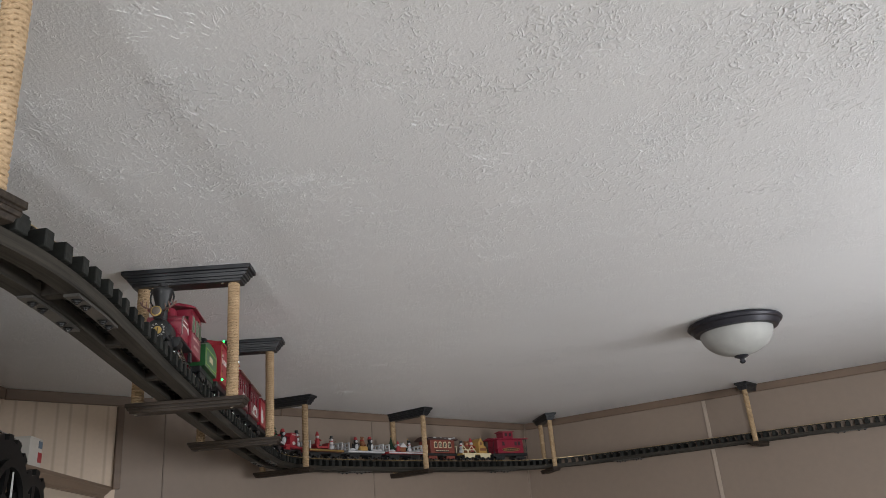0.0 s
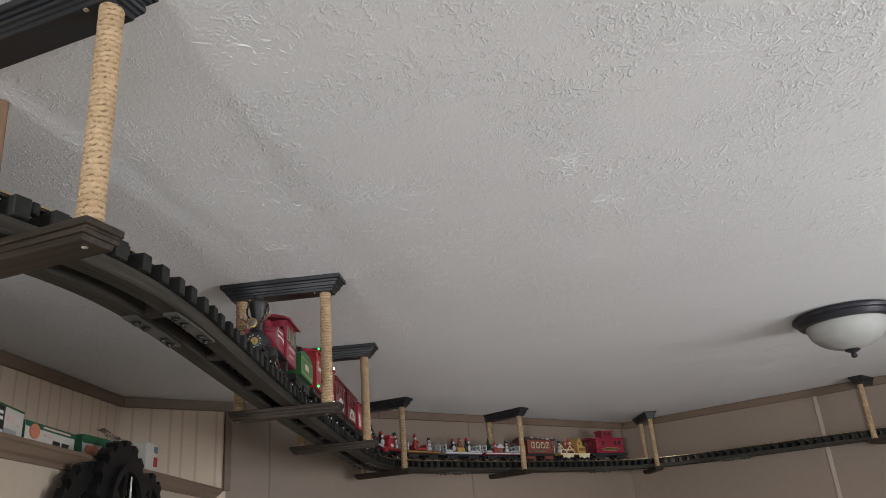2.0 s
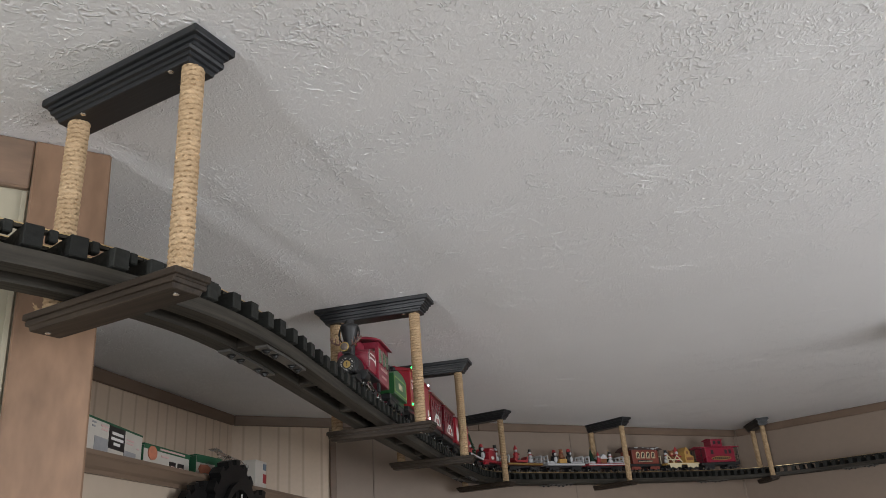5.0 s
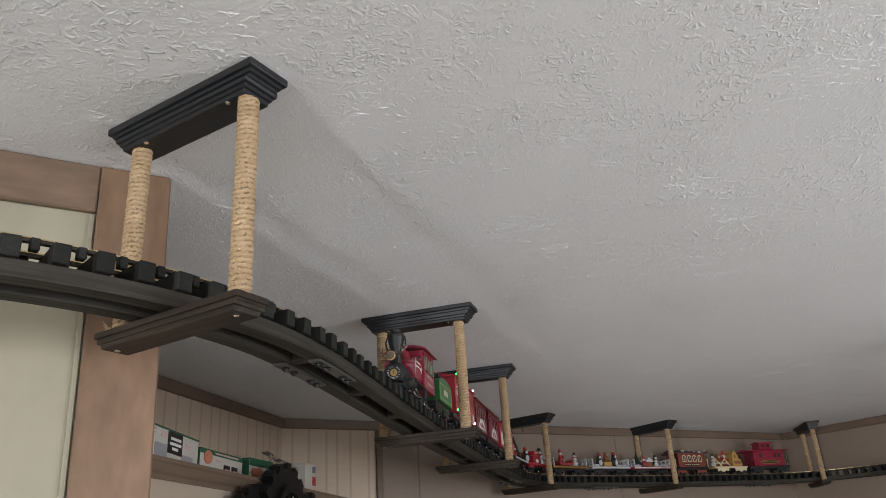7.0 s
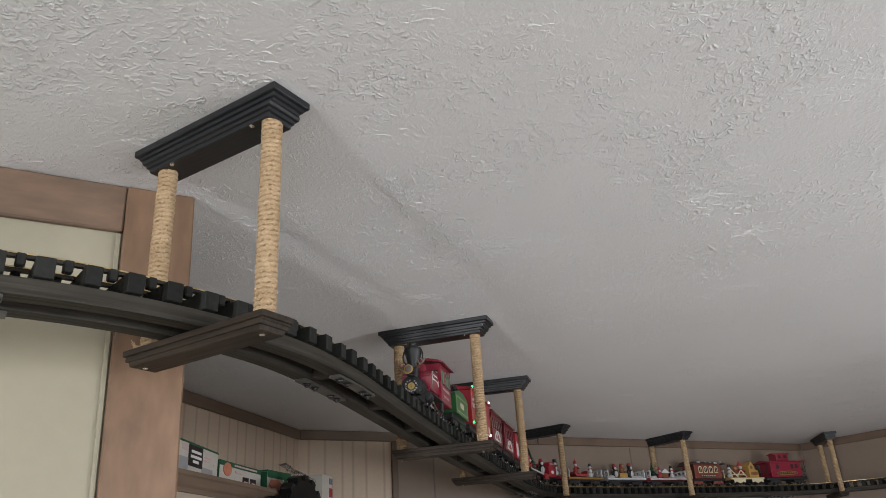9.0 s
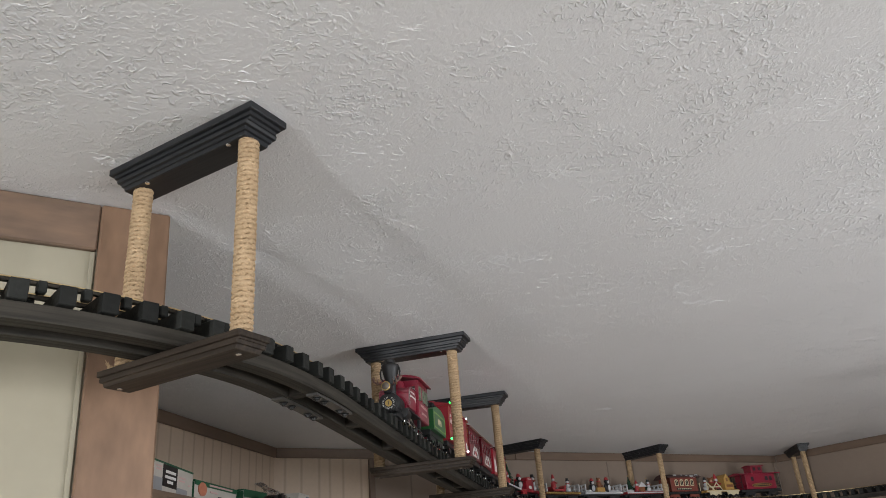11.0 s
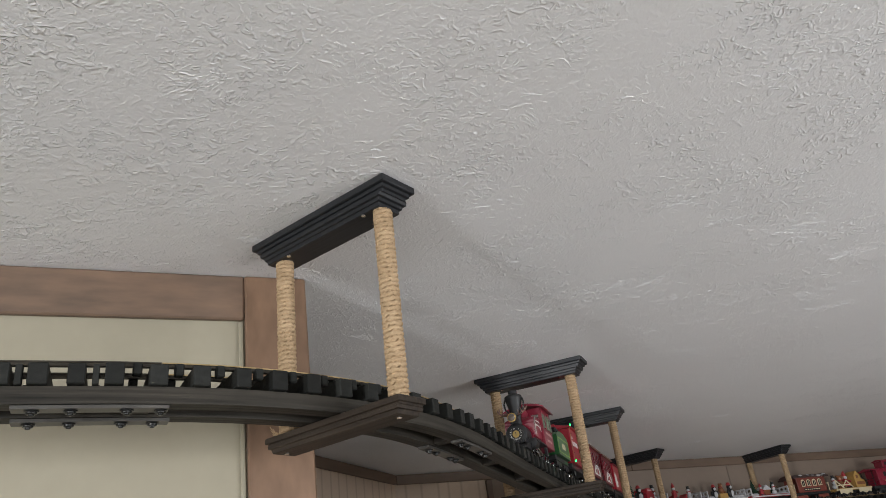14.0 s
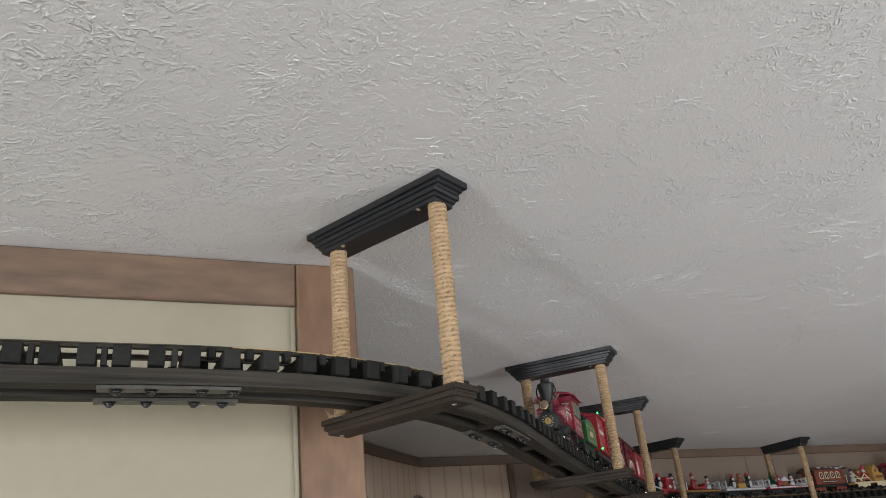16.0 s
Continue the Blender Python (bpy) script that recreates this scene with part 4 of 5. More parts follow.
    for sy in (-1, 1):
        bm = bmesh.new()
        pts = [(0.100, sy * 0.010, 0.112), (0.112, sy * 0.017, 0.111), (0.119, sy * 0.027, 0.113), (0.120, sy * 0.036, 0.119), (0.117, sy * 0.041, 0.129)]
        for a, b in zip(pts, pts[1:]):
            add_rod(bm, a, b, 0.0024, 7, 0, 0.0020)
        add_rod(bm, pts[1], (0.122, sy * 0.016, 0.122), 0.0020, 7, 0, 0.0009)
        add_rod(bm, pts[2], (0.128, sy * 0.025, 0.126), 0.0020, 7, 0, 0.0009)
        add_rod(bm, pts[3], (0.126, sy * 0.033, 0.131), 0.0020, 7, 0, 0.0009)
        arc = [(0.082, sy * 0.0245, 0.163), (0.084, sy * 0.0275, 0.150), (0.086, sy * 0.0255, 0.135), (0.088, sy * 0.016, 0.122), (0.088, sy * 0.010, 0.114)]
        strap = bmesh.new()
        for a, b in zip(arc, arc[1:]):
            add_rod(strap, a, b, 0.0022, 7)
        part("funnel_brace", strap, BLACKP, e, "black curved funnel brace", True)
        part("antler", bm, ANTLER, e, "brown plastic antler", True)
    part("bell", lathe([(0.002, 0.138), (0.005, 0.137), (0.008, 0.130), (0.009, 0.127), (0.003, 0.127), (0.003, 0.117)], 14), GOLD, e, "brass bell", True, pose(0.044, 0, 0))
    part("sand_dome", lathe([(0.019, 0.116), (0.018, 0.134), (0.014, 0.142), (0.004, 0.146)], 22), RED, e, "red sand dome", True, pose(0.006, 0, 0))
    # cab with window openings
    if "sage_frame" not in bpy.data.materials:
        mat("sage_frame", (0.20, 0.24, 0.17), 0.5)
    sage = bpy.data.materials["sage_frame"]
    cab = part("cab_body", box((-0.154, -0.049, 0.042), (-0.030, 0.049, 0.096), 0.002), RED, e, "red cab")
    for sy in (-1, 1):
        y0, y1 = (0.045, 0.049) if sy > 0 else (-0.049, -0.045)
        for x0, x1 in ((-0.154, -0.147), (-0.119, -0.111), (-0.083, -0.070), (-0.038, -0.030)):
            part("cab_pillar", box((x0, y0, 0.096), (x1, y1, 0.142)), RED, cab)
        part("cab_head", box((-0.154, y0, 0.136), (-0.030, y1, 0.152)), RED, cab)
        for x0, x1 in ((-0.147, -0.119), (-0.111, -0.083), (-0.064, -0.040)):
            bm = bmesh.new()
            ym = (y0 + y1) / 2
            for a, b in (((x0, 0.098), (x1, 0.100)), ((x0, 0.133), (x1, 0.136)), ((x0, 0.100), (x0 + 0.0025, 0.133)), ((x1 - 0.0025, 0.100), (x1, 0.133))):
                add_box(bm, (a[0], ym - 0.003, a[1]), (b[0], ym + 0.003, b[1]))
            part("window_frame", bm, sage, cab, "sage window frame")
            p = part("window_pane", box((x0, ym - 0.0006, 0.099), (x1, ym + 0.0006, 0.135)), CABGLASS, cab)
            p.visible_shadow = False
    for x0, x1 in ((-0.034, -0.030), (-0.154, -0.150)):
        for y0, y1, z0, z1 in ((-0.045, 0.045, 0.134, 0.152), (-0.045, -0.040, 0.096, 0.134), (0.040, 0.045, 0.096, 0.134), (-0.018, 0.018, 0.096, 0.134)):
            part("cab_end", box((x0, y0, z0), (x1, y1, z1)), RED, cab)
    roof = [(-0.060, 0.1505), (-0.060, 0.1535), (-0.044, 0.1610), (-0.018, 0.1670), (0.0, 0.1680), (0.018, 0.1670), (0.044, 0.1610), (0.060, 0.1535), (0.060, 0.1505), (0.040, 0.1560), (0.0, 0.1630), (-0.040, 0.1560)]
    part("cab_roof", prism(roof, -0.160, -0.020, pose(0, 0, 0, 0, 0, -90)), RED, e, "red arched cab roof")
    letters("NORTH POLE", 0.0105, PINK, cab, pose(-0.092, 0.0495, 0.082) @ SIDE, "lettering", 0.0004, 1.15, 0.078)
    letters("EXPRESS", 0.0105, PINK, cab, pose(-0.092, 0.0495, 0.062) @ SIDE, "lettering", 0.0004, 1.2, 0.060)
    # drivers, rods and cylinders
    wm = wheel_mesh(0.0215, BLACKP, CHROME, 0.009)
    for ax in (0.048, -0.022):
        for sy in (-1, 1):
            again("driving_wheel", wm, e, pose(ax, sy * 0.0245, 0.0215, 0, 0, 0 if sy < 0 else 180), "black spoked driving wheel with bright tyre")
    for sy in (-1, 1):
        bm = bmesh.new()
        y = sy * 0.034
        add_box(bm, (-0.030, y - 0.0012, 0.0135), (0.056, y + 0.0012, 0.0185), 0.0006)
        for ax in (0.048, -0.022):
            add_rod(bm, (ax, y - 0.003, 0.016), (ax, y + 0.003, 0.016), 0.0048, 12)
        part("side_rod", bm, CHROME, e, "chrome side rod")
        bm = bmesh.new()
        add_rod(bm, (0.078, y * 1.10, 0.030), (-0.022, y * 1.10, 0.017), 0.0022, 8)
        add_rod(bm, (0.070, y * 1.10, 0.046), (0.020, y * 1.10, 0.026), 0.0016, 8)
        add_rod(bm, (0.048, y * 1.10, 0.034), (0.044, y * 1.10, 0.050), 0.0016, 8)
        part("piston_rod", bm, CHROME, e, "chrome piston and valve rods")
        part("cylinder", lathe([(0.006, -0.018), (0.012, -0.017), (0.012, 0.017), (0.006, 0.018)], 16, pose(0, 0, 0, 0, 90, 0)), BLACKP, e, "black steam cylinder", True, pose(0.088, sy * 0.038, 0.031))
        part("cab_step", box((-0.050, sy * 0.044 - 0.004, 0.014), (-0.034, sy * 0.044 + 0.004, 0.038), 0.001), BLACKP, e)
    for cx in (-0.108, -0.136):
        for sy in (-1, 1):
            again("trailing_wheel", SMALLWHEEL, e, pose(cx, sy * 0.0236, 0.0125, 0, 0, 0 if sy < 0 else 180))
    part("coupler", box((-0.168, -0.006, 0.012), (-0.150, 0.006, 0.020), 0.001), BLACKP, e)
    return L


def tender(s):
    L = 0.19
    e = thing("tender", place_car(s, L), "green toy coal tender with pale lined panel", "toy train car", "toy train")
    part("underframe", box((-0.088, -0.040, 0.024), (0.088, 0.040, 0.040), 0.002), BLACKP, e)
    body = [(-0.082, 0.040), (0.082, 0.040), (0.082, 0.096), (0.070, 0.103), (0.030, 0.112), (-0.030, 0.112), (-0.070, 0.103), (-0.082, 0.096)]
    part("tank", prism(body, -0.050, 0.050), GREEN, e, "green tank")
    bm = bmesh.new()
    for a, b in (((-0.068, 0.047), (0.068, 0.0495)), ((-0.068, 0.0885), (0.068, 0.091)), ((-0.074, 0.052), (-0.0715, 0.086)), ((0.0715, 0.052), (0.074, 0.086))):
        add_box(bm, (a[0], 0.0500, a[1]), (b[0], 0.0510, b[1]))
    for x, z in ((-0.069, 0.0495), (0.069, 0.0495), (-0.069, 0.0885), (0.069, 0.0885)):
        add_box(bm, (x - 0.003, 0.0500, z - 0.003), (x + 0.003, 0.0510, z + 0.003))
    part("lining", bm, LIME, e, "yellow-green lining")
    for k in range(3):
        side_bar(e, -0.022 + k * 0.017, -0.011 + k * 0.017, 0.062, 0.078, 0.0502, CREAMP, "logo_mark")
    rnd = random.Random(4)
    bm = bmesh.new()
    for _ in range(46):
        add_ball(bm, (rnd.uniform(-0.060, 0.060), rnd.uniform(-0.040, 0.040), 0.112 + rnd.uniform(0, 0.010)), rnd.uniform(0.006, 0.011), 0, (1, rnd.uniform(0.7, 1.2), 0.8), 6, 4)
    part("coal", bm, BLACKP, e, "black coal load")
    running_gear(e, L, True, BLACKP, 0.26)
    return L


def boxcar(s):
    L = 0.33
    e = thing("box_car", place_car(s, L), "bright red toy box car with a string of coloured lights", "toy train car", "toy train")
    part("underframe", box((-0.155, -0.045, 0.026), (0.155, 0.045, 0.042), 0.002), BLACKP, e)
    part("body", box((-0.150, -0.054, 0.042), (0.150, 0.054, 0.150), 0.0015), BRIGHTRED, e, "bright red body")
    roof = [(-0.060, 0.150), (-0.060, 0.154), (0.0, 0.166), (0.060, 0.154), (0.060, 0.150)]
    part("roof", prism(roof, -0.156, 0.156, pose(0, 0, 0, 0, 0, 90)), BRIGHTRED, e, "bright red shallow roof")
    part("walkway", box((-0.150, -0.010, 0.164), (0.150, 0.010, 0.168)), BRIGHTRED, e)
    d = part("sliding_door", box((-0.036, 0.0545, 0.046), (0.030, 0.0585, 0.146), 0.001), BRIGHTRED, e, "ribbed red sliding door")
    for x in (-0.034, -0.003, 0.028):
        part("door_rib", box((x - 0.0015, 0.0585, 0.048), (x + 0.0015, 0.0605, 0.144)), BRIGHTRED, d)
    part("door_latch", box((-0.030, 0.0590, 0.088), (-0.016, 0.0635, 0.094), 0.001), MAROON, d)
    # white script mark drawn as plain swelling strokes
    for x0, x1, z0, z1, sl in ((0.116, 0.134, 0.094, 0.126, -0.004), (0.094, 0.108, 0.096, 0.112, -0.003), (0.076, 0.088, 0.096, 0.112, -0.003), (0.056, 0.070, 0.096, 0.112, -0.003)):
        bm = bmesh.new()
        cx, cz = (x0 + x1) / 2, (z0 + z1) / 2
        o, i = oval(cx, cz, (x1 - x0) / 2, (z1 - z0) / 2), oval(cx + 0.001, cz, (x1 - x0) / 2 - 0.0035, (z1 - z0) / 2 - 0.004)
        for k in range(18):
            if 6 < k < 9 and x0 > 0.11:
                continue
            add_prism(bm, [o[k], o[(k + 1) % 18], i[(k + 1) % 18], i[k]], 0.0540, 0.0550)
        part("script_stroke", bm, WHITE, e, "white script stroke")
    for x0, x1, z0, z1 in ((-0.004, 0.022, 0.112, 0.122), (0.004, 0.012, 0.090, 0.122), (-0.020, -0.010, 0.094, 0.112), (-0.030, -0.025, 0.094, 0.124)):
        side_bar(e, x0, x1, z0, z1, 0.0586, WHITE, "script_stroke")
    for x in (0.142, -0.142):
        bm = bmesh.new()
        for z in (0.052, 0.072, 0.092, 0.112, 0.132):
            add_rod(bm, (x - 0.006, 0.0570, z), (x + 0.006, 0.0570, z), 0.0011, 6)
        part("ladder", bm, MAROON, e)
    part("print_panel", prism(oval(-0.120, 0.064, 0.010, 0.012), 0.054, 0.0550), WHITE, e, "pale round mark")
    # lights
    bulbs = [(0.150, 0.060, 0.157, "green"), (0.020, 0.062, 0.157, "red"), (-0.120, 0.060, 0.157, "white"), (0.150, 0.058, 0.046, "green"),
             (0.020, 0.0635, 0.042, "red"), (-0.120, 0.058, 0.046, "white"), (0.156, -0.010, 0.150, "amber")]
    for x, y, z, c in bulbs:
        bm = bmesh.new()
        add_ball(bm, (0, 0, 0), 0.0030, 0, (1, 1, 1.2), 8, 6)
        part("light_bulb", bm, LED[c], e, "tiny lit %s bulb" % c, True, pose(x, y, z))
    bm = bmesh.new()
    wire = [(0.152, -0.010, 0.151), (0.153, 0.058, 0.156), (0.085, 0.0615, 0.153), (0.020, 0.0615, 0.156), (-0.050, 0.0605, 0.153), (-0.120, 0.0605, 0.156), (-0.152, 0.056, 0.110), (-0.120, 0.0570, 0.047), (-0.050, 0.0595, 0.043), (0.020, 0.0620, 0.043), (0.085, 0.0570, 0.044), (0.152, 0.0565, 0.047), (0.154, 0.054, 0.100), (0.153, 0.058, 0.156)]
    for a, b in zip(wire, wire[1:]):
        add_rod(bm, a, b, 0.0006, 5)
    part("light_wire", bm, GOLD, e, "thin copper wire of the light string")
    running_gear(e, L, False, BLACKP, 0.26)
    for cx in (0.26 * L, -0.26 * L):
        for sy in (-1, 1):
            part("axle_guard", prism([(cx - 0.022, 0.030), (cx + 0.022, 0.030), (cx + 0.008, 0.010), (cx - 0.008, 0.010)], sy * 0.034, sy * 0.038), BLACKP, e)
    return L


def coach(s):
    L = 0.225
    e = thing("passenger_coach", place_car(s, L), "dark maroon toy coach with pale roof edge and white picture panel", "toy train car", "toy train")
    part("underframe", box((-0.104, -0.044, 0.026), (0.104, 0.044, 0.044), 0.002), BLACKP, e)
    body = part("body", box((-0.094, -0.051, 0.044), (0.094, 0.051, 0.092), 0.0015), MAROON, e, "maroon lower body")
    for sy in (-1, 1):
        y0, y1 = (0.047, 0.051) if sy > 0 else (-0.051, -0.047)
        for x in (-0.092, -0.056, -0.020, 0.020, 0.056, 0.092):
            part("pillar", box((x - 0.006, y0, 0.092), (x + 0.006, y1, 0.136)), MAROON, body)
        part("window_head", box((-0.098, y0, 0.130), (0.098, y1, 0.143)), MAROON, body)
        p = part("window_strip", box((-0.092, (y0 + y1) / 2 - 0.0006, 0.092), (0.092, (y0 + y1) / 2 + 0.0006, 0.131)), CABGLASS, body)
        p.visible_shadow = False
    for x0, x1 in ((0.090, 0.094), (-0.094, -0.090)):
        part("end_wall", box((x0, -0.047, 0.092), (x1, 0.047, 0.142)), MAROON, body)
    part("roof", prism([(-0.058, 0.143), (-0.058, 0.147), (-0.040, 0.155), (0.0, 0.160), (0.040, 0.155), (0.058, 0.147), (0.058, 0.143)], -0.110, 0.110, pose(0, 0, 0, 0, 0, 90)), MAROON, e, "maroon arched roof")
    part("roof_edge", box((-0.108, 0.0560, 0.1425), (0.108, 0.0595, 0.1475)), ANTLER, e, "pale roof edge")
    part("picture_panel", prism([(-0.052, 0.052), (0.052, 0.052), (0.058, 0.058), (0.040, 0.076), (0.014, 0.090), (-0.024, 0.088), (-0.048, 0.072), (-0.058, 0.058)], 0.0512, 0.0520), WHITE, e, "white picture panel of plain shapes")
    for cx, cz, r, mm in ((0.026, 0.064, 0.008, MAROON), (-0.006, 0.066, 0.010, CARDRED), (-0.030, 0.060, 0.007, GREYP), (0.004, 0.080, 0.005, GREYP)):
        part("picture_mark", prism(oval(cx, cz, r * 1.3, r, 12), 0.0520, 0.0526), mm, e)
    for e_ in (-1, 1):
        bm = bmesh.new()
        for y in (-0.046, -0.022, 0.022, 0.046):
            add_rod(bm, (e_ * 0.103, y, 0.044), (e_ * 0.103, y, 0.076), 0.0014, 6)
        add_rod(bm, (e_ * 0.103, -0.046, 0.076), (e_ * 0.103, 0.046, 0.076), 0.0014, 6)
        part("end_railing", bm, BLACKP, e)
    running_gear(e, L, False, BLACKP, 0.25)
    return L


def van(s):
    L = 0.33
    e = thing("freight_van", place_car(s, L), "red toy van with white cut-out print at one end", "toy train car", "toy train")
    part("underframe", box((-0.155, -0.044, 0.026), (0.155, 0.044, 0.042), 0.002), BLACKP, e)
    part("body", box((-0.150, -0.052, 0.042), (0.150, 0.052, 0.140), 0.0015), BRIGHTRED, e, "bright red body")
    part("roof", prism([(-0.057, 0.140), (-0.057, 0.143), (0.0, 0.151), (0.057, 0.143), (0.057, 0.140)], -0.155, 0.155, pose(0, 0, 0, 0, 0, 90)), MAROON, e, "dark red roof")
    part("picture_mark", prism([(0.140, 0.054), (0.118, 0.050), (0.096, 0.056), (0.088, 0.076), (0.100, 0.080), (0.104, 0.100), (0.116, 0.106), (0.124, 0.092), (0.136, 0.112), (0.141, 0.090)], 0.0522, 0.0530), WHITE, e, "white cut-out shape")
    o, i = oval(-0.030, 0.104, 0.022, 0.014), oval(-0.030, 0.104, 0.016, 0.009)
    bm = bmesh.new()
    for k in range(18):
        if k % 5:
            add_prism(bm, [o[k], o[(k + 1) % 18], i[(k + 1) % 18], i[k]], 0.0520, 0.0528)
    part("round_mark", bm, PINK, e)
    for k, (x0, x1) in enumerate(((-0.090, -0.004), (-0.080, -0.014))):
        side_bar(e, x0, x1, 0.078 - k * 0.012, 0.085 - k * 0.012, 0.0522, PINK)
    running_gear(e, L, True, BLACKP, 0.32)
    return L


# small figures and loads: each stays one plain mesh
def figure(kind, m, scale=1.0, label=""):
    mats = [SNOW, BLACKP, CARDRED, SKIN, FIR, BROWNP]
    bm = bmesh.new()
    if kind == "snowman":
        add_ball(bm, (0, 0, 0.011), 0.012, 0, (1, 1, 0.95))
        add_ball(bm, (0, 0, 0.029), 0.009, 0)
        add_ball(bm, (0, 0, 0.042), 0.007, 0)
        add_lathe(bm, [(0.010, 0.047), (0.010, 0.0485), (0.0062, 0.0486), (0.0060, 0.058), (0.001, 0.0585)], 12, None, 1)
        add_lathe(bm, [(0.0085, 0.034), (0.0090, 0.036), (0.0085, 0.038)], 12, None, 2)
        for sy in (-1, 1):
            add_rod(bm, (0, sy * 0.008, 0.031), (0.010, sy * 0.016, 0.036), 0.0014, 5, 5)
    elif kind == "elf":
        add_lathe(bm, [(0.010, 0.0), (0.011, 0.010), (0.007, 0.028), (0.003, 0.032)], 12, None, 2)
        add_ball(bm, (0, 0, 0.037), 0.0068, 3)
        add_lathe(bm, [(0.0074, 0.039), (0.0066, 0.045), (0.001, 0.056)], 12, None, 2)
        add_ball(bm, (0.004, 0, 0.034), 0.0055, 0)
        for sy in (-1, 1):
            add_rod(bm, (0, sy * 0.006, 0.026), (0.012, sy * 0.011, 0.020), 0.0026, 6, 2)
            add_rod(bm, (0.002, sy * 0.005, 0.004), (0.016, sy * 0.006, 0.002), 0.0030, 6, 1)
    elif kind == "bird":
        add_ball(bm, (0, 0, 0.016), 0.013, 1, (0.9, 0.9, 1.25))
        add_ball(bm, (0.004, 0, 0.015), 0.0105, 0, (0.9, 0.8, 1.2))
        add_ball(bm, (0.001, 0, 0.036), 0.0085, 1)
        add_ball(bm, (0.005, 0, 0.035), 0.0058, 0)
        add_lathe(bm, [(0.0085, 0.041), (0.005, 0.050), (0.001, 0.052)], 10, None, 2)
        for sy in (-1, 1):
            add_ball(bm, (0.0, sy * 0.012, 0.020), 0.006, 1, (0.6, 0.5, 1.6))
    else:   # brown bear
        add_ball(bm, (0, 0, 0.014), 0.013, 5, (1, 1, 1.15))
        add_ball(bm, (0.002, 0, 0.034), 0.0095, 5)
        add_ball(bm, (0.009, 0, 0.032), 0.0045, 3)
        for sy in (-1, 1):
            add_ball(bm, (0, sy * 0.007, 0.042), 0.0035, 5)
            add_ball(bm, (0.008, sy * 0.009, 0.006), 0.005, 5, (1.6, 1, 1))
        add_lathe(bm, [(0.0095, 0.026), (0.0105, 0.028), (0.0095, 0.030)], 12, None, 2)
    ob = part("figurine", bm, mats, None, "", True)
    ob.matrix_world = m @ Matrix.Scale(scale * 1.32, 4)
    names = {"snowman": "small white snowman figurine with black hat", "elf": "small red-clad figurine with pointed hat", "bird": "small black and white figurine with red hat", "bear": "small brown bear figurine with red scarf"}
    return tagged(ob, label or names[kind] + " on the train", "figurine", "figures on the train")


def fir_tree(m, h=0.085):
    ob = thing("toy_tree", m, "small dark green toy fir on a train car", "toy tree", "firs on the train")
    part("trunk", lathe([(0.004, 0), (0.003, h * 0.3)], 8), BROWNP, ob)
    rnd = random.Random(int(h * 1000))
    bm = bmesh.new()
    for k in range(6):
        z = h * (0.16 + 0.135 * k)
        r = h * 0.36 * (1 - k / 6.6)
        n = 11
        tip = bm.verts.new((0, 0, z + h * 0.24))
        ring = []
        for i in range(2 * n):
            a = math.pi * i / n + k
            rr = r * (1.0 if i % 2 else 0.62) * rnd.uniform(0.88, 1.1)
            ring.append(bm.verts.new((rr * math.cos(a), rr * math.sin(a), z - (0.006 if i % 2 else 0) + rnd.uniform(-0.002, 0.002))))
        for i in range(2 * n):
            bm.faces.new((ring[i], ring[(i + 1) % (2 * n)], tip))
        bm.faces.new(ring[::-1])
    part("branches", bm, FIR, ob, "dark green layered branches")
    bm = bmesh.new()
    add_ball(bm, (0, 0, h * 1.09), 0.003, 0)
    part("star", bm, GOLD, ob, "gold tip")
    return ob


def flat_car(s, L, deck, trim, ends=True, label="toy flat car", snow=False):
    e = thing("flat_car", place_car(s, L), label, "toy train car", "toy train")
    part("underframe", box((-L / 2 + 0.010, -0.030, 0.022), (L / 2 - 0.010, 0.030, 0.032), 0.002), BLACKP, e)
    part("deck", box((-L / 2 + 0.006, -0.050, 0.032), (L / 2 - 0.006, 0.050, 0.044), 0.002), deck, e)
    part("deck_rail", box((-L / 2 + 0.008, 0.0502, 0.034), (L / 2 - 0.008, 0.0530, 0.041), 0.0008), trim, e, "contrasting side rail")
    if ends:
        for sx in (-1, 1):
            bm = bmesh.new()
            x = sx * (L / 2 - 0.014)
            for y in (-0.046, -0.016, 0.016, 0.046):
                add_box(bm, (x - 0.003, y - 0.004, 0.044), (x + 0.003, y + 0.004, 0.082), 0.0008)
            for z in (0.056, 0.076):
                add_box(bm, (x - 0.002, -0.049, z), (x + 0.002, 0.049, z + 0.008), 0.0006)
            part("end_fence", bm, SNOW, e, "white picket end fence")
    if snow:
        rnd = random.Random(int(L * 997))
        for sx in (-1, 1):
            bm = bmesh.new()
            for k in range(7):
                add_ball(bm, (sx * (L * 0.20 + rnd.uniform(0, L * 0.20)), rnd.uniform(-0.040, 0.042), 0.047), 0.018, 0, (1.3, 0.9, 0.55), 9, 6)
            part("snow_heap", bm, SNOW, e, "white moulded snow", True)
    running_gear(e, L, True, BLACKP, 0.28)
    return e


def rider(s, L, x, y, z, turn=0):
    return place_car(s, L) @ pose(x, y, z, 0, 0, turn)


def tree_car(s):
    L = 0.28
    e = flat_car(s, L, BLACKP, SNOW, False, "black toy flat car with pale edge rail, loaded with a fir")
    part("crate", box((0.050, -0.030, 0.044), (0.104, 0.030, 0.078), 0.002), BROWNRED, e, "brick red crate")
    fir_tree(rider(s, L, -0.052, 0.008, 0.044), 0.105)
    figure("elf", rider(s, L, 0.030, 0.022, 0.044, 90), 0.9)
    figure("bird", rider(s, L, 0.078, 0.020, 0.078, 90), 0.8)
    return L


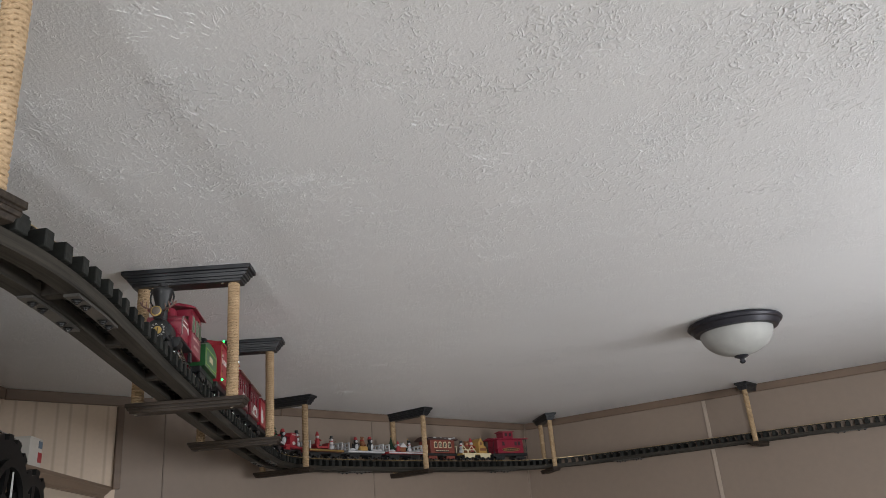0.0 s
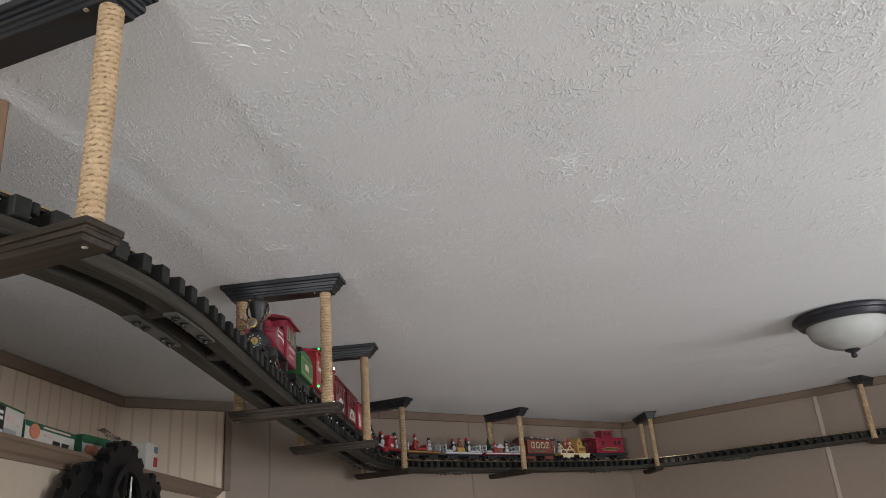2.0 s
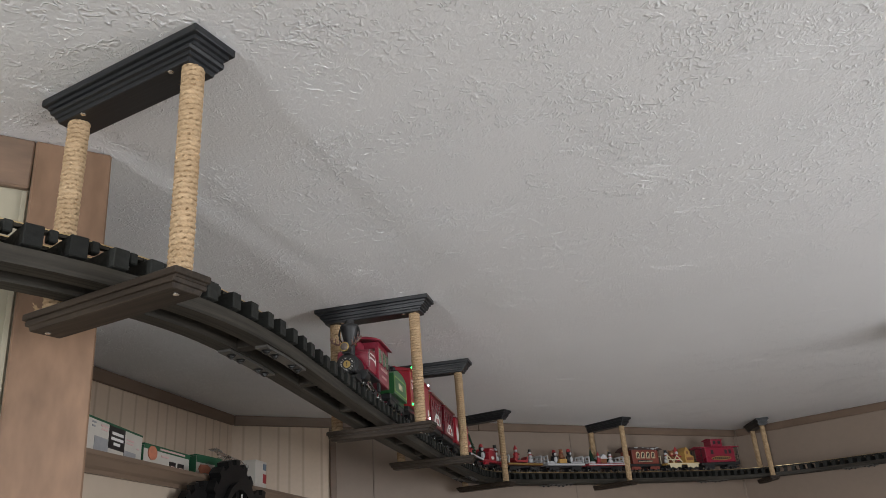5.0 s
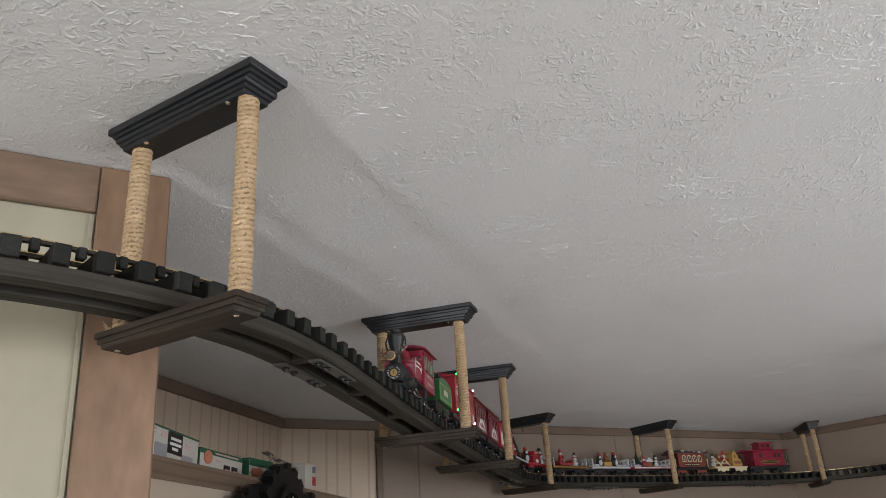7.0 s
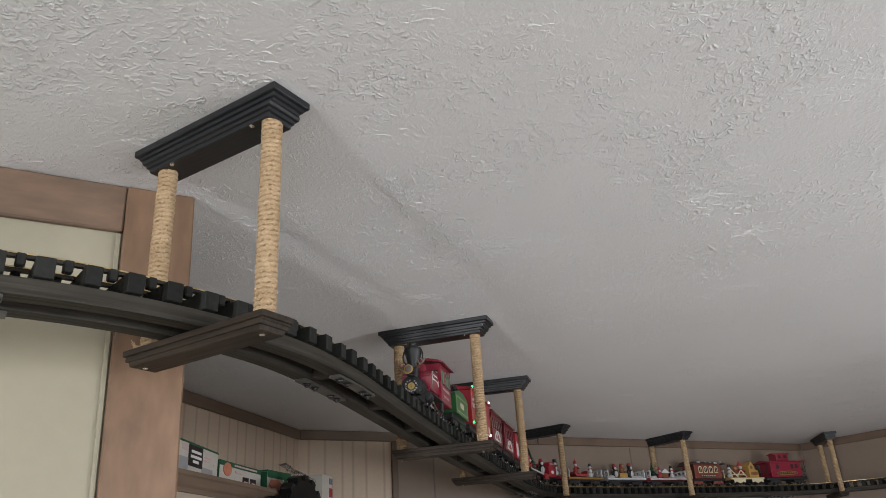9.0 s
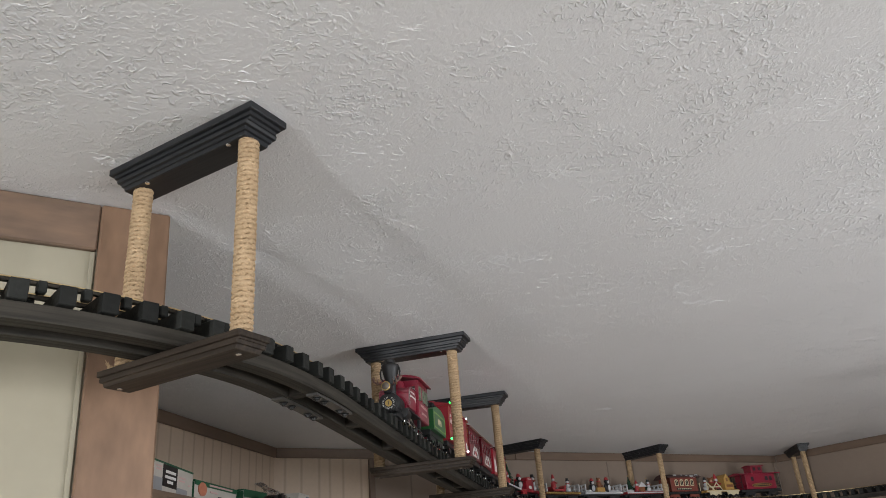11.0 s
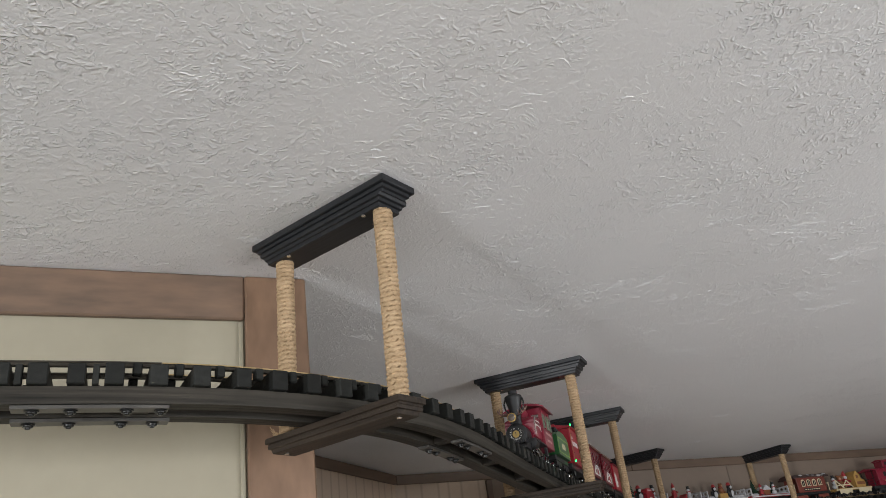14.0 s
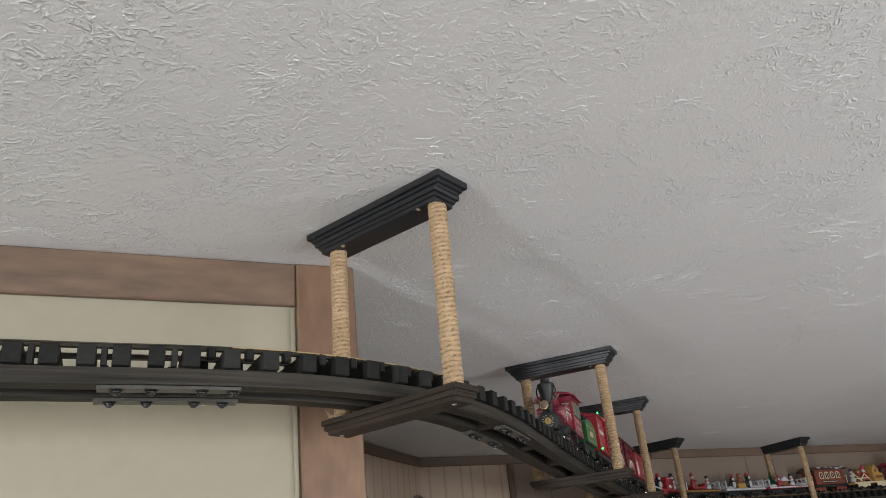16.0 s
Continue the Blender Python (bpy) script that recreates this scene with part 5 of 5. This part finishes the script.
def crane_car(s):
    L = 0.26
    e = flat_car(s, L, BRIGHTRED, BRIGHTRED, False, "bright red toy crane car with rounded cab")
    cabo = [(-0.040, 0.044), (0.040, 0.044), (0.040, 0.080), (0.032, 0.086), (0.030, 0.100), (0.022, 0.106), (-0.022, 0.106), (-0.030, 0.100), (-0.032, 0.086), (-0.040, 0.080)]
    part("cab", prism(cabo, -0.036, 0.036), BRIGHTRED, e, "red stepped cab")
    for x0, x1 in ((-0.120, -0.070), (0.070, 0.120)):
        part("fender", prism([(x0, 0.020), (x0 + 0.010, 0.034), (x1 - 0.010, 0.034), (x1, 0.020)], 0.040, 0.052), BRIGHTRED, e, "flared red fender")
    part("badge", prism(oval(0.0, 0.058, 0.016, 0.008), 0.0360, 0.0372), WHITE, e, "white badge")
    side_bar(e, -0.020, 0.020, 0.094, 0.100, 0.0362, PINK)
    figure("bird", rider(s, L, 0.070, 0.012, 0.044, 60), 1.15)
    figure("snowman", rider(s, L, -0.076, 0.014, 0.044, 120), 1.1)
    return L


def sled_car(s):
    L = 0.26
    e = flat_car(s, L, BROWNP, GOLD, True, "brown toy flat car with pale end fences and a sleigh")
    bm = bmesh.new()
    add_prism(bm, [(-0.040, 0.052), (0.040, 0.052), (0.052, 0.064), (0.050, 0.074), (0.036, 0.062), (-0.030, 0.062), (-0.040, 0.080), (-0.046, 0.080)], -0.024, 0.024)
    for sy in (-1, 1):
        add_box(bm, (-0.044, sy * 0.022 - 0.002, 0.044), (0.050, sy * 0.022 + 0.002, 0.048))
        for x in (-0.030, 0.030):
            add_box(bm, (x - 0.002, sy * 0.022 - 0.002, 0.048), (x + 0.002, sy * 0.022 + 0.002, 0.053))
    part("sleigh", bm, CARDRED, e, "small red sleigh")
    figure("elf", rider(s, L, 0.020, 0.0, 0.062, 60), 1.05)
    figure("snowman", rider(s, L, -0.066, 0.016, 0.044, 90), 0.95)
    return L


def snow_car(s):
    L = 0.28
    e = flat_car(s, L, GREYP, SNOW, True, "grey toy flat car with white picket ends and snow heaps", True)
    part("crate", box((-0.030, -0.026, 0.044), (0.024, 0.026, 0.070), 0.002), YELLOW, e, "ochre crate")
    figure("bird", rider(s, L, 0.050, 0.016, 0.044, 80), 1.1)
    figure("bear", rider(s, L, -0.004, 0.010, 0.070, 90), 0.9)
    figure("bird", rider(s, L, -0.056, 0.014, 0.044, 110), 1.2)
    return L


def house_car(s):
    L = 0.28
    e = flat_car(s, L, CARDRED, SNOW, True, "red toy flat car with snow, a little house and firs", True)
    part("hut", box((-0.024, -0.024, 0.044), (0.024, 0.024, 0.074), 0.0015), BROWNP, e, "brown hut")
    part("hut_roof", prism([(-0.032, 0.072), (0.0, 0.098), (0.032, 0.072), (0.026, 0.072), (-0.026, 0.072)][:3], -0.030, 0.030), SNOW, e, "snowy hut roof")
    fir_tree(rider(s, L, 0.072, 0.004, 0.046), 0.080)
    fir_tree(rider(s, L, -0.070, -0.008, 0.046), 0.070)
    figure("elf", rider(s, L, 0.040, 0.026, 0.044, 80), 0.85)
    figure("snowman", rider(s, L, -0.046, 0.028, 0.044, 100), 0.85)
    return L


def saloon(s):
    L = 0.27
    e = thing("saloon_coach", place_car(s, L), "brick red toy saloon coach with arched windows, snowy roof", "toy train car", "toy train")
    part("underframe", box((-0.120, -0.044, 0.026), (0.120, 0.044, 0.040), 0.002), BLACKP, e)
    part("body", box((-0.098, -0.050, 0.040), (0.098, 0.050, 0.118), 0.002), BROWNRED, e, "brick red body")
    part("roof", prism([(-0.060, 0.116), (-0.060, 0.121), (-0.034, 0.134), (0.0, 0.139), (0.034, 0.134), (0.060, 0.121), (0.060, 0.116)], -0.124, 0.124, pose(0, 0, 0, 0, 0, 90)), mat("dark_roof", (0.060, 0.030, 0.026), 0.6), e, "dark arched roof")
    rnd = random.Random(8)
    bm = bmesh.new()
    for k in range(9):
        x = -0.110 + 0.0275 * k
        add_ball(bm, (x, rnd.uniform(0.030, 0.056), 0.126 + rnd.uniform(-0.006, 0.004)), 0.012, 0, (rnd.uniform(0.8, 1.5), 1.0, 0.5), 9, 6)
    part("roof_snow", bm, SNOW, e, "patches of white snow", True)
    for k in range(4):
        cx = 0.057 - 0.038 * k
        arch = [(cx - 0.013, 0.070), (cx + 0.013, 0.070), (cx + 0.013, 0.094)] + [(cx + 0.013 * math.cos(a), 0.094 + 0.013 * math.sin(a)) for a in [i * math.pi / 8 for i in range(1, 8)]] + [(cx - 0.013, 0.094)]
        inner = [(cx + (x - cx) * 0.70, 0.086 + (z - 0.086) * 0.76) for x, z in arch]
        wn_ = part("arched_window", prism(arch, 0.0500, 0.0520), CREAMP, e, "cream arched window frame")
        part("pane", prism(inner, 0.0518, 0.0526), BLACKP, wn_)
        part("glazing_bar", box((cx - 0.001, 0.0524, 0.074), (cx + 0.001, 0.0532, 0.104)), CREAMP, wn_)
    part("sign_board", box((-0.050, 0.0502, 0.047), (0.062, 0.0522, 0.060), 0.0008), BLACKP, e, "dark sign board")
    for k in range(7):
        side_bar(e, -0.044 + k * 0.0150, -0.034 + k * 0.0150, 0.0515, 0.0555, 0.0523, CREAMP)
    for sx in (-1, 1):
        bm = bmesh.new()
        for y in (-0.044, -0.015, 0.015, 0.044):
            add_rod(bm, (sx * 0.118, y, 0.040), (sx * 0.118, y, 0.080), 0.0020, 6)
        add_box(bm, (sx * 0.118 - 0.002, -0.047, 0.078), (sx * 0.118 + 0.002, 0.047, 0.084))
        part("end_railing", bm, CREAMP, e, "cream platform railing")
    running_gear(e, L, True, BROWNRED, 0.27)
    return L


def work_car(s):
    L = 0.26
    e = flat_car(s, L, YELLOW, CREAMP, False, "ochre toy work car with gabled hut and fence")
    hut = [(-0.096, 0.044), (-0.030, 0.044), (-0.030, 0.108), (-0.052, 0.134), (-0.074, 0.108), (-0.074, 0.088), (-0.096, 0.082)]
    h = part("hut", prism(hut, -0.036, 0.040), YELLOW, e, "ochre gabled hut")
    part("hut_window", box((-0.058, 0.0402, 0.092), (-0.044, 0.0415, 0.110), 0.0006), BROWNP, h, "small brown window")
    part("sign_board", box((-0.092, 0.0402, 0.058), (-0.040, 0.0415, 0.074), 0.0006), BROWNP, h, "brown sign board")
    bm = bmesh.new()
    for a, b in (((0.000, 0.046), (0.036, 0.086)), ((0.036, 0.086), (0.072, 0.046)), ((0.060, 0.044), (0.110, 0.090)), ((0.110, 0.044), (0.110, 0.092)), ((0.010, 0.062), (0.110, 0.062))):
        add_rod(bm, (a[0], 0.044, a[1]), (b[0], 0.044, b[1]), 0.0030, 6)
    part("fence", bm, CREAMP, e, "pale crossed fence")
    for cx in (0.066, -0.066):
        part("snow_skirt", prism([(cx - 0.044, 0.034), (cx - 0.040, 0.014), (cx - 0.022, 0.020), (cx, 0.010), (cx + 0.022, 0.020), (cx + 0.040, 0.014), (cx + 0.044, 0.034)], 0.0535, 0.0560), CREAMP, e, "cream scalloped skirt")
    figure("bear", rider(s, L, 0.040, 0.004, 0.044, 60), 1.3)
    figure("elf", rider(s, L, 0.014, 0.016, 0.044, 90), 1.3)
    figure("snowman", rider(s, L, 0.086, 0.006, 0.044, 90), 1.0)
    return L


def caboose(s):
    L = 0.30
    e = thing("caboose", place_car(s, L), "red toy caboose with cupola and gold-framed sign", "toy train car", "toy train")
    part("underframe", box((-0.140, -0.044, 0.026), (0.140, 0.044, 0.042), 0.002), BLACKP, e)
    part("body", box((-0.105, -0.050, 0.042), (0.105, 0.050, 0.128), 0.002), RED, e, "red body")
    part("roof", prism([(-0.060, 0.127), (-0.060, 0.132), (0.0, 0.142), (0.060, 0.132), (0.060, 0.127)], -0.142, 0.142, pose(0, 0, 0, 0, 0, 90)), RED, e, "red roof")
    cup = part("cupola", box((-0.040, -0.036, 0.136), (0.040, 0.036, 0.176), 0.002), RED, e, "red cupola")
    part("cupola_roof", prism([(-0.044, 0.175), (-0.044, 0.179), (0.0, 0.186), (0.044, 0.179), (0.044, 0.175)], -0.048, 0.048, pose(0, 0, 0, 0, 0, 90)), RED, cup)
    for x in (-0.018, 0.018):
        part("cupola_window", box((x - 0.009, 0.0362, 0.150), (x + 0.009, 0.0372, 0.168)), BLACKP, cup)
    for x in (-0.072, -0.042, 0.058):
        wf = part("window_frame", box((x - 0.012, 0.0502, 0.086), (x + 0.012, 0.0518, 0.116), 0.0006), RED, e)
        part("pane", box((x - 0.009, 0.0514, 0.089), (x + 0.009, 0.0524, 0.113)), BLACKP, wf)
    sb = part("sign_board", prism(oval(-0.002, 0.064, 0.072, 0.012, 20), 0.0502, 0.0514), GOLD, e, "gold oval sign")
    part("sign_field", prism(oval(-0.002, 0.064, 0.067, 0.008, 20), 0.0512, 0.0522), BLACKP, sb)
    for k in range(8):
        side_bar(sb, -0.056 + k * 0.0145, -0.047 + k * 0.0145, 0.061, 0.067, 0.0523, GOLD)
    for sx in (-1, 1):
        bm = bmesh.new()
        for y in (-0.046, 0.046):
            add_rod(bm, (sx * 0.134, y, 0.042), (sx * 0.134, y, 0.128), 0.0018, 6)
        for z in (0.056, 0.070, 0.084):
            add_rod(bm, (sx * 0.134, -0.046, z), (sx * 0.134, 0.046, z), 0.0014, 6)
        part("end_railing", bm, BLACKP, e, "black platform railing")
    running_gear(e, L, True, BLACKP, 0.27)
    return L


s = 2.73
for build in (locomotive, tender, boxcar, coach, coach, van, tree_car, crane_car, sled_car, snow_car, house_car, saloon, work_car, caboose):
    s += build(s) + 0.019


# ---- things on the ledge ----
LM = on_wall(LEDGE_A, LEDGE_B)
LEN0 = 0.0


def ledge_pose(y_world, inset, turn=0):
    """Pose on the ledge by the world's y; inset: metres behind the wall's face. x runs along the ledge."""
    d = (Vector(LEDGE_B) - Vector(LEDGE_A)).normalized()
    x = (y_world - LEDGE_A[1]) / d.y
    return LM @ pose(x, inset, LEDGE_Z + 0.0005, 0, 0, turn)


def carton(name, y, inset, length, height, depth, label, turn=0, face=CARD, top=CARDGREEN):
    c = thing(name, ledge_pose(y, inset, turn), label, "carton", "cartons on the ledge")
    part("carton_body", box((0, 0, 0), (length, depth, height - 0.004), 0.0008), face, c, "pale printed card")
    part("carton_top", box((-0.001, -0.001, height - 0.005), (length + 0.001, depth + 0.001, height), 0.0006), top, c, "dark green top edge")
    part("carton_side", box((-0.0025, 0.0005, 0.0), (-0.0005, depth, height - 0.006)), top, c, "green end flap")
    return c


def face_bar(parent, x0, x1, z0, z1, material, name="print_bar", y=-0.0012, label=""):
    return part(name, box((x0, y, z0), (x1, 0.0, z1), 0.0), material, parent, label)


c = carton("carton", 2.070, -0.004, 0.385, 0.086, 0.022, "white carton with green edges, black label and silver window", 7)
face_bar(c, 0.176, 0.268, 0.026, 0.080, CARDBLACK, "label", -0.0022, "black label")
for z, x0, x1 in ((0.060, 0.190, 0.256), (0.047, 0.186, 0.258), (0.035, 0.202, 0.240)):
    face_bar(c, x0, x1, z, z + 0.007, WHITE, "print_bar", -0.0030)
face_bar(c, 0.100, 0.174, 0.004, 0.044, GREYP, "foil_window", -0.0016, "grey foil window")
face_bar(c, 0.270, 0.345, 0.004, 0.032, GREYP, "foil_window", -0.0016, "grey foil window")
for x0, x1, z in ((0.082, 0.102, 0.072), (0.082, 0.098, 0.063), (0.130, 0.168, 0.070), (0.134, 0.166, 0.062), (0.284, 0.330, 0.058), (0.284, 0.326, 0.050), (0.352, 0.366, 0.044)):
    face_bar(c, x0, x1, z, z + 0.004, PINK if x0 > 0.11 else GREYP)
c = carton("carton", 2.462, 0.042, 0.285, 0.070, 0.05, "white carton with green top band and salmon seal", 1)
face_bar(c, 0.0, 0.285, 0.056, 0.069, CARDGREEN, "band", -0.0016, "green band")
part("seal", prism(oval(0.046, 0.047, 0.026, 0.019, 20), -0.003, -0.0004), CARDORANGE, c, "round salmon seal")
face_bar(c, 0.090, 0.250, 0.060, 0.065, PINK, "print_bar", -0.0022)
for x0 in (0.152, 0.206):
    face_bar(c, x0, x0 + 0.040, 0.008, 0.036, CARDBLACK, "label", -0.0018, "dark label")
    face_bar(c, x0 + 0.008, x0 + 0.032, 0.018, 0.024, PINK, "print_bar", -0.0026)
face_bar(c, 0.100, 0.146, 0.042, 0.047, PINK, "print_bar", -0.0016)
c = carton("carton", 2.760, 0.030, 0.150, 0.074, 0.10, "white carton with deep green lid and red picture, turned askew", -6)
face_bar(c, 0.0, 0.150, 0.050, 0.070, CARDGREEN, "band", -0.0016, "green band")
face_bar(c, 0.108, 0.124, 0.0, 0.052, CARDGREEN, "band", -0.0016, "green band")
part("picture", prism([(0.010, 0.030), (0.020, 0.044), (0.062, 0.046), (0.096, 0.030), (0.080, 0.018), (0.050, 0.022), (0.024, 0.016)], -0.003, -0.0004), CARDORANGE, c, "red picture")
# crumpled clear film and the last white carton
rnd = random.Random(21)
bm = bmesh.new()
n = 11
grid = [[bm.verts.new((0.27 * i / n, 0.05 + 0.03 * math.sin(j * 0.9) + rnd.uniform(-0.012, 0.012), 0.018 + 0.088 * j / 7 - 0.02 * (i / n) ** 2 + rnd.uniform(-0.006, 0.006))) for j in range(8)] for i in range(n + 1)]
for i in range(n):
    for j in range(7):
        bm.faces.new((grid[i][j], grid[i + 1][j], grid[i + 1][j + 1], grid[i][j + 1]))
ret = bmesh.ops.solidify(bm, geom=bm.faces[:], thickness=0.0012)
low = min(v.co.z for v in bm.verts)
for v in bm.verts:
    v.co.z -= low
ob = part("clear_wrapper", bm, FILM)
ob.matrix_world = ledge_pose(2.90, 0.0)
ob.visible_shadow = False
tagged(ob, "crumpled clear plastic wrapper between the cartons", "plastic wrapper")
c = carton("carton", 3.165, -0.004, 0.108, 0.100, 0.08, "slim white carton with grey and red print", 0, CARD, CARD)
face_bar(c, 0.074, 0.104, 0.070, 0.092, CARDBLUE, "print_bar", -0.0018)
face_bar(c, 0.074, 0.106, 0.024, 0.056, CARDRED, "print_bar", -0.0018, "red block")


# ---- cogwheel clock on the low wall ----
def cog(bm, cx, cz, y0, y1, ro, ri, teeth, tooth, spokes=0, hub=0.02, phase=0.0, parent=None):
    n = teeth * 4
    loops = []
    for y in (y0, y1):
        for inner in (True, False):
            ring = []
            for k in range(n):
                for q in (0.0, 0.98):
                    t = 2 * math.pi * (k + q) / n + phase
                    rr = ri if inner else ro + (tooth if k % 4 in (0, 1) else 0)
                    ring.append(bm.verts.new((cx + rr * math.cos(t), y, cz + rr * math.sin(t))))
            loops.append(ring)
    N2 = 2 * n
    for i in range(N2):
        j = (i + 1) % N2
        for p, q in ((0, 1), (3, 2), (1, 3), (2, 0)):
            bm.faces.new((loops[p][i], loops[p][j], loops[q][j], loops[q][i]))
    if parent is None:
        return
    for k in range(spokes):
        bm = bmesh.new()
        a = 2 * math.pi * k / spokes + 0.26 + phase
        d, t = Vector((math.cos(a), math.sin(a))), Vector((-math.sin(a), math.cos(a)))
        q = [(-0.008, hub * 0.8), (0.008, hub * 0.8), (0.014, ri + 0.004), (-0.014, ri + 0.004)]
        add_prism(bm, [(cx + d.x * l + t.x * w_, cz + d.y * l + t.y * w_) for w_, l in q], y0 + 0.004, y1 - 0.004)
        part("spoke", bm, CLOCKBLACK, parent)
    if spokes:
        bm = bmesh.new()
        add_lathe(bm, [(hub, y0), (hub, y1)], 20, Matrix.Translation((cx, 0, cz)) @ pose(0, 0, 0, -90, 0, 0))
        part("hub", bm, CLOCKBLACK, parent)


d = (Vector(LEDGE_B) - Vector(LEDGE_A)).normalized()
clock = thing("cogwheel_clock", LM @ pose((2.80 - LEDGE_A[1]) / d.y, -0.0005, 1.765), "black wall clock of overlapping toothed cogwheels below the ledge", "wall clock")
for nm, args in (("main_cog", (0.0, 0.0, -0.085, -0.050, 0.172, 0.118, 18, 0.017, 6, 0.030, 0.05)), ("side_cog", (-0.165, -0.060, -0.060, -0.037, 0.158, 0.100, 18, 0.016, 5, 0.028, 0.1)),
                 ("small_cog", (0.285, 0.010, -0.060, -0.038, 0.095, 0.064, 10, 0.018, 5, 0.018, 0.0)), ("inner_cog", (0.0, 0.0, -0.100, -0.086, 0.120, 0.098, 14, 0.0, 0, 0.03, 0.0))):
    bm = bmesh.new()
    cog(bm, *args)
    ring = part(nm, bm, CLOCKBLACK, clock, "black toothed ring")
    spare = bmesh.new()
    cog(spare, *args, ring)
    spare.free()
bm = bmesh.new()
for cx, cz, y in ((0.0, 0.0, -0.055), (-0.165, -0.060, -0.040), (0.285, 0.010, -0.040)):
    add_lathe(bm, [(0.016, 0.0), (0.016, -y)], 14, Matrix.Translation((cx, y, cz)) @ pose(0, 0, 0, -90, 0, 0))
part("spindle", bm, CLOCKBLACK, clock)
bm = bmesh.new()
add_prism(bm, [(-0.005, -0.02), (0.005, -0.02), (0.002, 0.085), (-0.002, 0.085)], -0.104, -0.101)
add_prism(bm, [(-0.02, -0.005), (0.062, -0.002), (0.062, 0.002), (-0.02, 0.005)], -0.107, -0.1045)
part("pointer", bm, PAINTWHITE, clock, "pale pointers")
